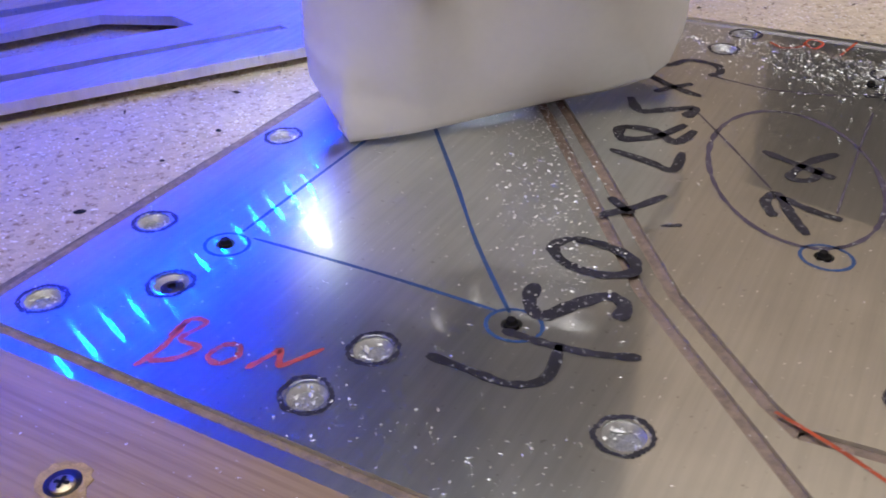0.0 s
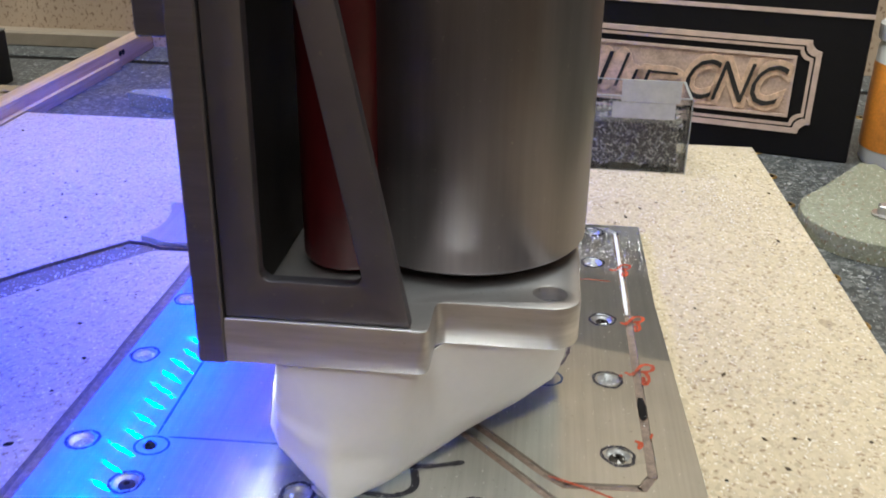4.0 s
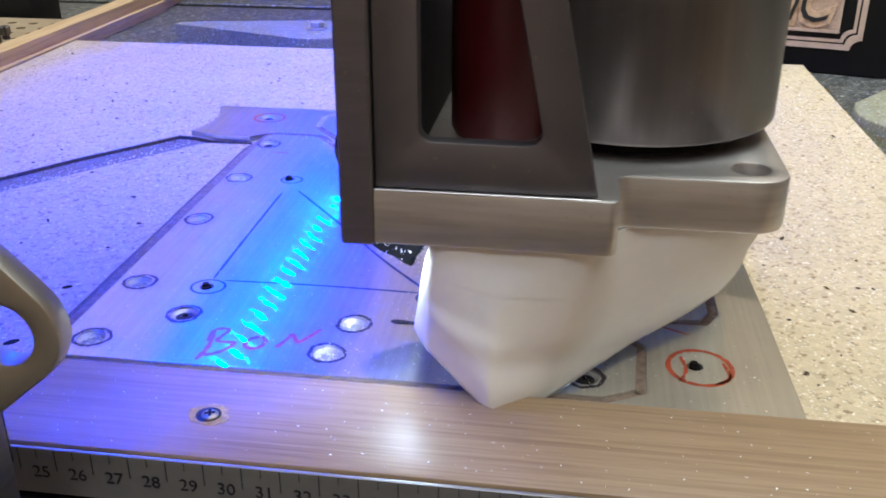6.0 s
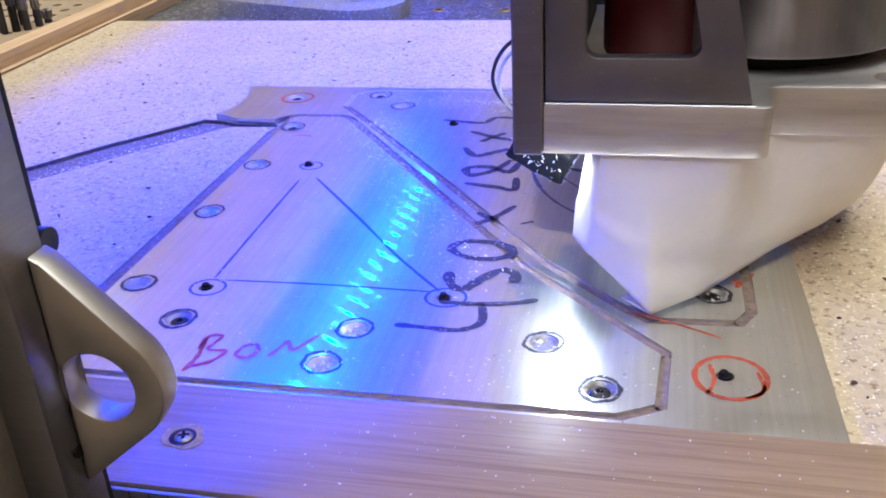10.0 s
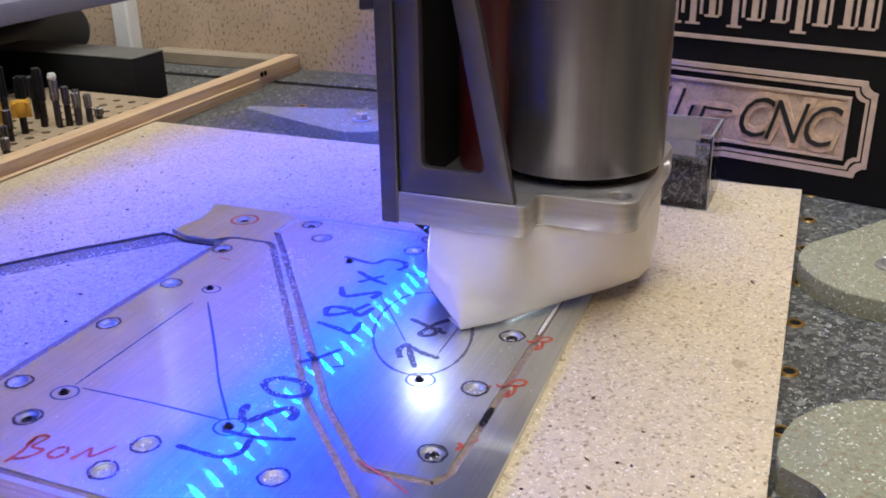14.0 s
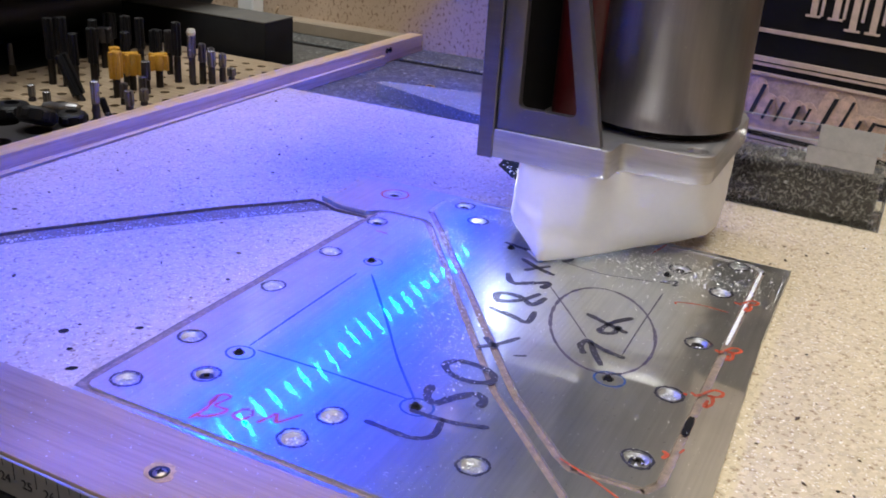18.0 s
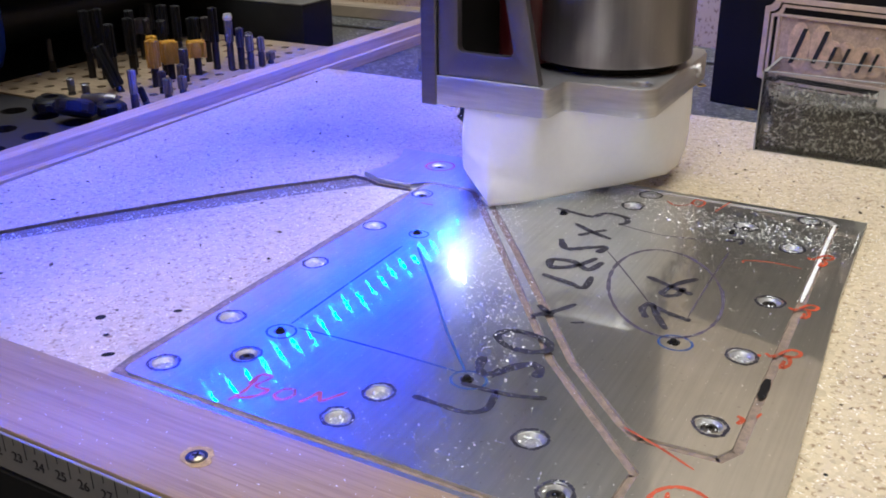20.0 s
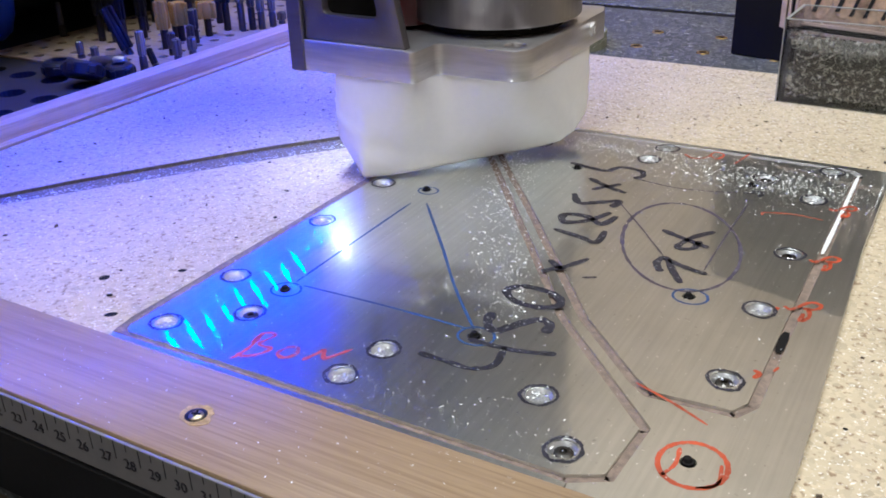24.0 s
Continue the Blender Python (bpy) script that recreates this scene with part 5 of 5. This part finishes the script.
for z in (0.0420,):
    bm = B(); cyl(bm, 0, 0, 0, 0.0006, 0.0015, seg=14, m=pose(-0.1368, -0.084, z, 0, 90, 0))
    part("bolt", bm, M_SCREW, upright)
tube("cable", [(-0.205, -0.135, 0.33), (-0.19, -0.14, 0.20), (-0.178, -0.135, 0.115), (-0.195, -0.128, 0.06), (-0.23, -0.12, 0.03)], 0.0055, M_BLACK, gantry)
tube("cable", [(-0.30, -0.125, 0.105), (-0.23, -0.122, 0.122), (-0.18, -0.118, 0.150), (-0.150, -0.112, 0.190), (-0.135, -0.105, 0.26), (-0.135, -0.10, 0.34)], 0.0085, M_BLACK, gantry)

# ---------------------------------------------------------------- carriage with the spindle: moves along x and y
carriage = empty("spindle_carriage", (0, 0, 0), "steel spindle carriage with a round milling motor", "spindle")
bm = B(); box(bm, -0.0722, -0.0632, -0.0005, 0.150, 0.0518, 0.420, 0.0006)
part("back_plate", bm, M_STEEL, carriage)
# slide block that carries the plate on the beam, with its two rails
bm = B(); box(bm, -0.2215, -0.0724, 0.010, 0.142, 0.2300, 0.430, 0.0015, 2)
part("slide_block", bm, M_BLACK_MATT, carriage, "black slide block behind the plate")
for y in (0.020, 0.128):
    bm = B(); box(bm, -0.0900, -0.0724, y, y + 0.012, 0.1500, 0.2298, 0.0006)
    part("slide_rail", bm, M_STEEL, carriage)
# gusset with its window
bm_pts = [(-0.0628, 0.0680), (-0.0048, 0.0680), (-0.0400, 0.2350), (-0.0440, 0.330), (-0.0628, 0.330)]
bend = lambda cx, cz, r, a0, a1: [(cx + r * math.cos(radians(a0 + (a1 - a0) * k / 5)), cz + r * math.sin(radians(a0 + (a1 - a0) * k / 5))) for k in range(6)]
win = bend(-0.0477, 0.0845, 0.0035, 180, 270) + bend(-0.0232, 0.0845, 0.0035, 270, 372) + [(-0.0500, 0.232), (-0.0512, 0.234)]
for y in (0.0015, 0.1300):
    ob = new("gusset", sheet("gusset", [bm_pts, win], -0.0026, 0.0026, M_STEEL, 0.0005)); ob.parent = carriage
    ob.matrix_basis = pose(0, y + 0.0026, 0, 90, 0, 0)
# clamp bracket under the motor
arc = lambda cx, cy, r, a0, a1, n=6: [(cx + r * math.cos(radians(a0 + (a1 - a0) * k / n)), cy + r * math.sin(radians(a0 + (a1 - a0) * k / n))) for k in range(n + 1)]
outline = [(-0.0630, 0.0000), (-0.0030, 0.0000)] + arc(-0.0020, 0.0030, 0.0030, -90, 0, 4) + [(0.0011, 0.0042), (0.0012, 0.0165)] + arc(0.0045, 0.0175, 0.0033, 180, 90, 4) + [(0.0056, 0.0208), (0.0374, 0.0209)] + arc(0.0385, 0.0305, 0.0095, -90, 0, 8) + [(0.0480, 0.0318), (0.0480, 0.1220), (0.0440, 0.1320), (-0.0630, 0.1320)]
bracket = new("clamp_bracket", sheet("clamp_bracket", [outline, ring_pts(0.0378, 0.0323, 0.0054, 28)], 0.0522, 0.0676, M_STEEL_LIGHT, 0.0009))
bracket.parent = carriage
tagged(bracket, "milled aluminium clamp bracket with a sunk bore")
bm = B(); cyl(bm, 0.0378, 0.0323, 0.0530, 0.0625, 0.0053, seg=24)
part("bore_floor", bm, M_STEEL, bracket)
bm = B(); box(bm, -0.0628, -0.0040, -0.00025, 0.0002, 0.06765, 0.0681, 0.0001)
part("joint_line", bm, M_SWARF, bracket, "bright chips along the joint")
bm = B(); cyl(bm, 0, 0, 0, 0.0022, 0.0040, seg=18, m=pose(0.0478, 0.1040, 0.0610, 0, 90, 0))
cyl(bm, 0, 0, 0.002, 0.0026, 0.0022, seg=6, m=pose(0.0478, 0.1040, 0.0610, 0, 90, 0))
part("side_bolt", bm, M_STEEL_LIGHT, bracket)
CX, CY, CR = 0.0055, 0.0755, 0.0445
bm = B(); lathe(bm, [(CR - 0.0030, 0.0722), (CR - 0.0006, 0.0726), (CR, 0.0736), (CR, 0.420)], 96, CX, CY)
housing = part("motor_housing", bm, M_SPINDLE, carriage, "turned metal motor housing")
bm = B(); lathe(bm, [(CR - 0.009, 0.0677), (CR - 0.009, 0.0721)], 48, CX, CY)
part("shadow_gap", bm, M_DARK, carriage)
bm = B(); lathe(bm, [(0.006, 0.0), (0.006, 0.012), (0.012, 0.020), (0.015, 0.050)], 20, CX, CY)
tool = part("tool", bm, M_STEEL_LIGHT, carriage, "steel collet and cutter", Matrix.Translation((0, 0, 0.0015)))
# red body behind the gusset's window, and a black box added as the recess's shade
bm = B(); lathe(bm, [(0.0150, 0.0700), (0.0160, 0.0720), (0.0160, 0.420)], 32, -0.0330, 0.0500)
part("red_cylinder", bm, M_RED, carriage, "dark red enamelled cylinder")
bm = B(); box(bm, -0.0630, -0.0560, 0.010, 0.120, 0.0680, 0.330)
part("recess_shade", bm, M_DARK, carriage)

# folded paper chip guard
top = [(-0.0470, 0.0030), (-0.0300, 0.0025), (-0.0060, 0.0040), (0.0050, 0.0225), (0.0240, 0.0235), (0.0390, 0.0290), (0.0455, 0.0420), (0.0470, 0.0750), (0.0450, 0.1080), (0.0300, 0.1260), (-0.0100, 0.1290), (-0.0380, 0.1260), (-0.0490, 0.1050), (-0.0500, 0.0700), (-0.0500, 0.0400), (-0.0495, 0.0160)]
low = [(-0.0490, 0.0050, 0.0165), (-0.0295, -0.0030, 0.0010), (-0.0140, 0.0130, 0.0014), (0.0020, 0.0310, 0.0020), (0.0170, 0.0490, 0.0028), (0.0310, 0.0660, 0.0038), (0.0420, 0.0790, 0.0055), (0.0460, 0.0880, 0.0090), (0.0440, 0.1100, 0.0130), (0.0300, 0.1250, 0.0160), (-0.0100, 0.1280, 0.0180), (-0.0400, 0.1230, 0.0180), (-0.0520, 0.1000, 0.0160), (-0.0550, 0.0720, 0.0190), (-0.0570, 0.0420, 0.0190), (-0.0555, 0.0160, 0.0180)]
def eased(loop, steps=8):
    """A closed smooth line through the corners."""
    out, n = [], len(loop)
    for i in range(n):
        a, b, c, d = (Vector(loop[(i + k) % n]) for k in (-1, 0, 1, 2))
        for q in range(steps):
            t = q / steps
            out.append(tuple(0.5 * (2 * b + (c - a) * t + (2 * a - 5 * b + 4 * c - d) * t * t + (3 * b - a - 3 * c + d) * t ** 3)))
    return out


top, low = eased([(x, y, 0.0519) for x, y in top]), [tuple(Vector(a).lerp(Vector(b), q / 8)) for a, b in zip(low, low[1:] + low[:1]) for q in range(8)]
n = len(top)


# creases in the paper: place round the guard and down it, from and to, and depth
CREASES = [(4, 0.62, 15, 1.0, 0.0030), (11, 0.70, 30, 1.02, -0.0026), (34, 0.42, 52, 0.80, 0.0009), (44, 0.30, 60, 0.55, -0.0008), (118, 0.35, 126, 0.95, 0.0012), (17, 0.86, 38, 0.70, 0.0009), (96, 0.5, 112, 0.9, -0.001)]


def fold(k, s):
    total = 0.0
    for k0, s0, k1, s1, depth in CREASES:
        p, a, b = Vector((k / 64, s)), Vector((k0 / 64, s0)), Vector((k1 / 64, s1))
        q = max(0.0, min(1.0, (p - a).dot(b - a) / (b - a).length_squared))
        total += 0.6 * depth * max(0.0, 1 - (p - a.lerp(b, q)).length / 0.13)
    return total


def on_guard(k, s, off=0.0):
    (x0, y0, z0), (x1, y1, z1) = top[k], low[k]
    q = Vector((x0 + 0.008, y0 - 0.068)).normalized()
    w = 0.0008 * math.sin(math.pi * s) + noise.noise(Vector((x0 * 55, y0 * 55, s * 2.2))) * 0.0009 * math.sin(math.pi * s) + fold(k, s) + off
    f = s ** 1.25
    return (x0 + (x1 - x0) * f + q.x * w, y0 + (y1 - y0) * f + q.y * w, z0 + (z1 - z0) * s)


def guard_skin(bm, s0, s1, levels, off):
    grid = [[bm.verts.new(on_guard(k, s0(k) + (s1(k) - s0(k)) * j / levels, off)) for k in range(n)] for j in range(levels + 1)]
    for a, b in zip(grid, grid[1:]):
        for k in range(n):
            bm.faces.new((a[k], a[(k + 1) % n], b[(k + 1) % n], b[k]))
    return bm


guard = part("paper_guard", guard_skin(B(), lambda k: 0.0, lambda k: 1.0, 26, 0.0), M_PAPER, carriage, "folded white paper chip guard", None, 1.3)
sol = guard.modifiers.new("thickness", "SOLIDIFY")
sol.thickness = 0.0004
# overlapping turn of paper round the upper edge, its end running down aslant
part("paper_band", guard_skin(B(), lambda k: 0.0, lambda k: 0.21 + 0.07 * math.sin(2 * math.pi * k / n + 0.6), 8, 0.00012), M_PAPER, guard, "overlapping paper band", None, 0.5)
# corner folded under at the lowest point
bm = B()
pts = [(-0.0298, -0.0024, 0.0006), (-0.0270, 0.0025, 0.0006), (-0.0330, 0.0085, 0.0012), (-0.0390, 0.0040, 0.0022), (-0.0365, 0.0004, 0.0030)]
lowf = [bm.verts.new(p) for p in pts]
upf = [bm.verts.new((x, y, z + 0.0005)) for x, y, z in pts]
bm.faces.new(lowf[::-1]); bm.faces.new(upf)
for k in range(5):
    bm.faces.new((lowf[k], lowf[(k + 1) % 5], upf[(k + 1) % 5], upf[k]))
part("folded_corner", bm, M_PAPER, guard, "", None, 0.3)

# white diode lamp on a wire beside the plate
bm = B(); lathe(bm, [(0.0034, 0.0519), (0.0034, 0.0497), (0.0042, 0.0497), (0.0042, 0.0519)], 20, cap=False)
holder = as_mesh("lamp_holder", bm, M_BLACK)
bm = B(); cyl(bm, 0, 0, 0.0499, 0.0504, 0.0032, seg=16)
lens = as_mesh("lens", bm, M_WHITE_GLOW)
for x, y in ((-0.0575, 0.0120), (-0.0575, 0.0300), (-0.0575, 0.0480), (-0.0320, 0.1050)):
    ob = new("lamp_holder", holder); ob.parent = carriage; ob.location = (x, y, 0)
    o2 = new("lens", lens); o2.parent = ob
    if x > -0.05:
        ob.scale = (0.45, 0.45, 1)
tagged(ob, "small white diode lamp")
bm = B(); box(bm, -0.0115, 0.0115, -0.0065, 0.0065, -0.0075, 0.0075, 0.0020, 3)
bmesh.ops.subdivide_edges(bm, edges=bm.edges, cuts=3, use_grid_fill=True)
for v in bm.verts:
    v.co += v.co.normalized() * 0.0012 * noise.noise(v.co * 420)
block = part("switch_block", bm, M_BLACK_MATT, carriage, "black taped terminal block stuck with bright chips", pose(-0.0705, 0.0660, 0.0285, 12, 26, -8), 0.5)
stuck = random.Random(31)
bm = B()
for _ in range(170):
    q = Vector((stuck.gauss(0, 1), stuck.gauss(0, 1), stuck.gauss(0, 1))).normalized()
    m = max(abs(q.x), abs(q.y), abs(q.z))
    c = Vector((q.x / m * 0.0118, q.y / m * 0.0069, q.z / m * 0.0079))
    a = Vector((stuck.gauss(0, 1), stuck.gauss(0, 1), stuck.gauss(0, 1))).normalized() * stuck.uniform(0.0004, 0.0013)
    b = a.cross(q).normalized() * 0.00026
    bm.faces.new([bm.verts.new(c - a), bm.verts.new(c + b + q * 0.0006), bm.verts.new(c + a), bm.verts.new(c - b)])
part("stuck_chips", bm, M_SWARF, block, "bright chips clinging to the tape", None, 0)
tube("wire", [(-0.080, 0.062, 0.044), (-0.087, 0.060, 0.050), (-0.086, 0.054, 0.064), (-0.078, 0.048, 0.072), (-0.0725, 0.046, 0.074)], 0.0007, M_PAPER, carriage, "pale loop of wire")
tube("wire", [(-0.081, 0.066, 0.044), (-0.090, 0.063, 0.050), (-0.088, 0.055, 0.066), (-0.079, 0.048, 0.075), (-0.0725, 0.047, 0.077)], 0.0007, M_BLACK, carriage)
for y, z in ((0.020, 0.10), (0.020, 0.125)):
    bm = B(); cyl(bm, 0, 0, -0.0012, 0, 0.0028, seg=14, m=pose(-0.0722, y, z, 0, 90, 0))
    part("plate_bolt", bm, M_SCREW, carriage)


# ---------------------------------------------------------------- what moves
def motions():
    walk(gantry, [(t, pose(x, 0, 0)) for t, x, y in TRACK])
    walk(carriage, [(t, pose(x, y, 0)) for t, x, y in TRACK])
    x, y, z = loose.location
    walk(loose, [(0, pose(x, y, z)), (1.6, pose(x, y, z)), (2.4, pose(x - 0.01, y + 0.03, z + 0.006, 0, 0, 3)), (3.5, pose(x - 0.012, y + 0.036, z + 0.004, 0, 0, -4)), (3.8, pose(x - 0.085, y + 0.055, z + 0.010, 0, 4, -6)), (4.1, pose(x - 0.19, y + 0.07, z + 0.03, 0, 6, -8)),
                 (4.8, pose(x - 0.42, y + 0.02, z + 0.06, 0, 0, -4)), (5.6, pose(x - 0.66, y - 0.04, Z_BENCH + 0.0002, 0, 0, 0)), (24, pose(x - 0.66, y - 0.04, Z_BENCH + 0.0002, 0, 0, 0))])


motions()
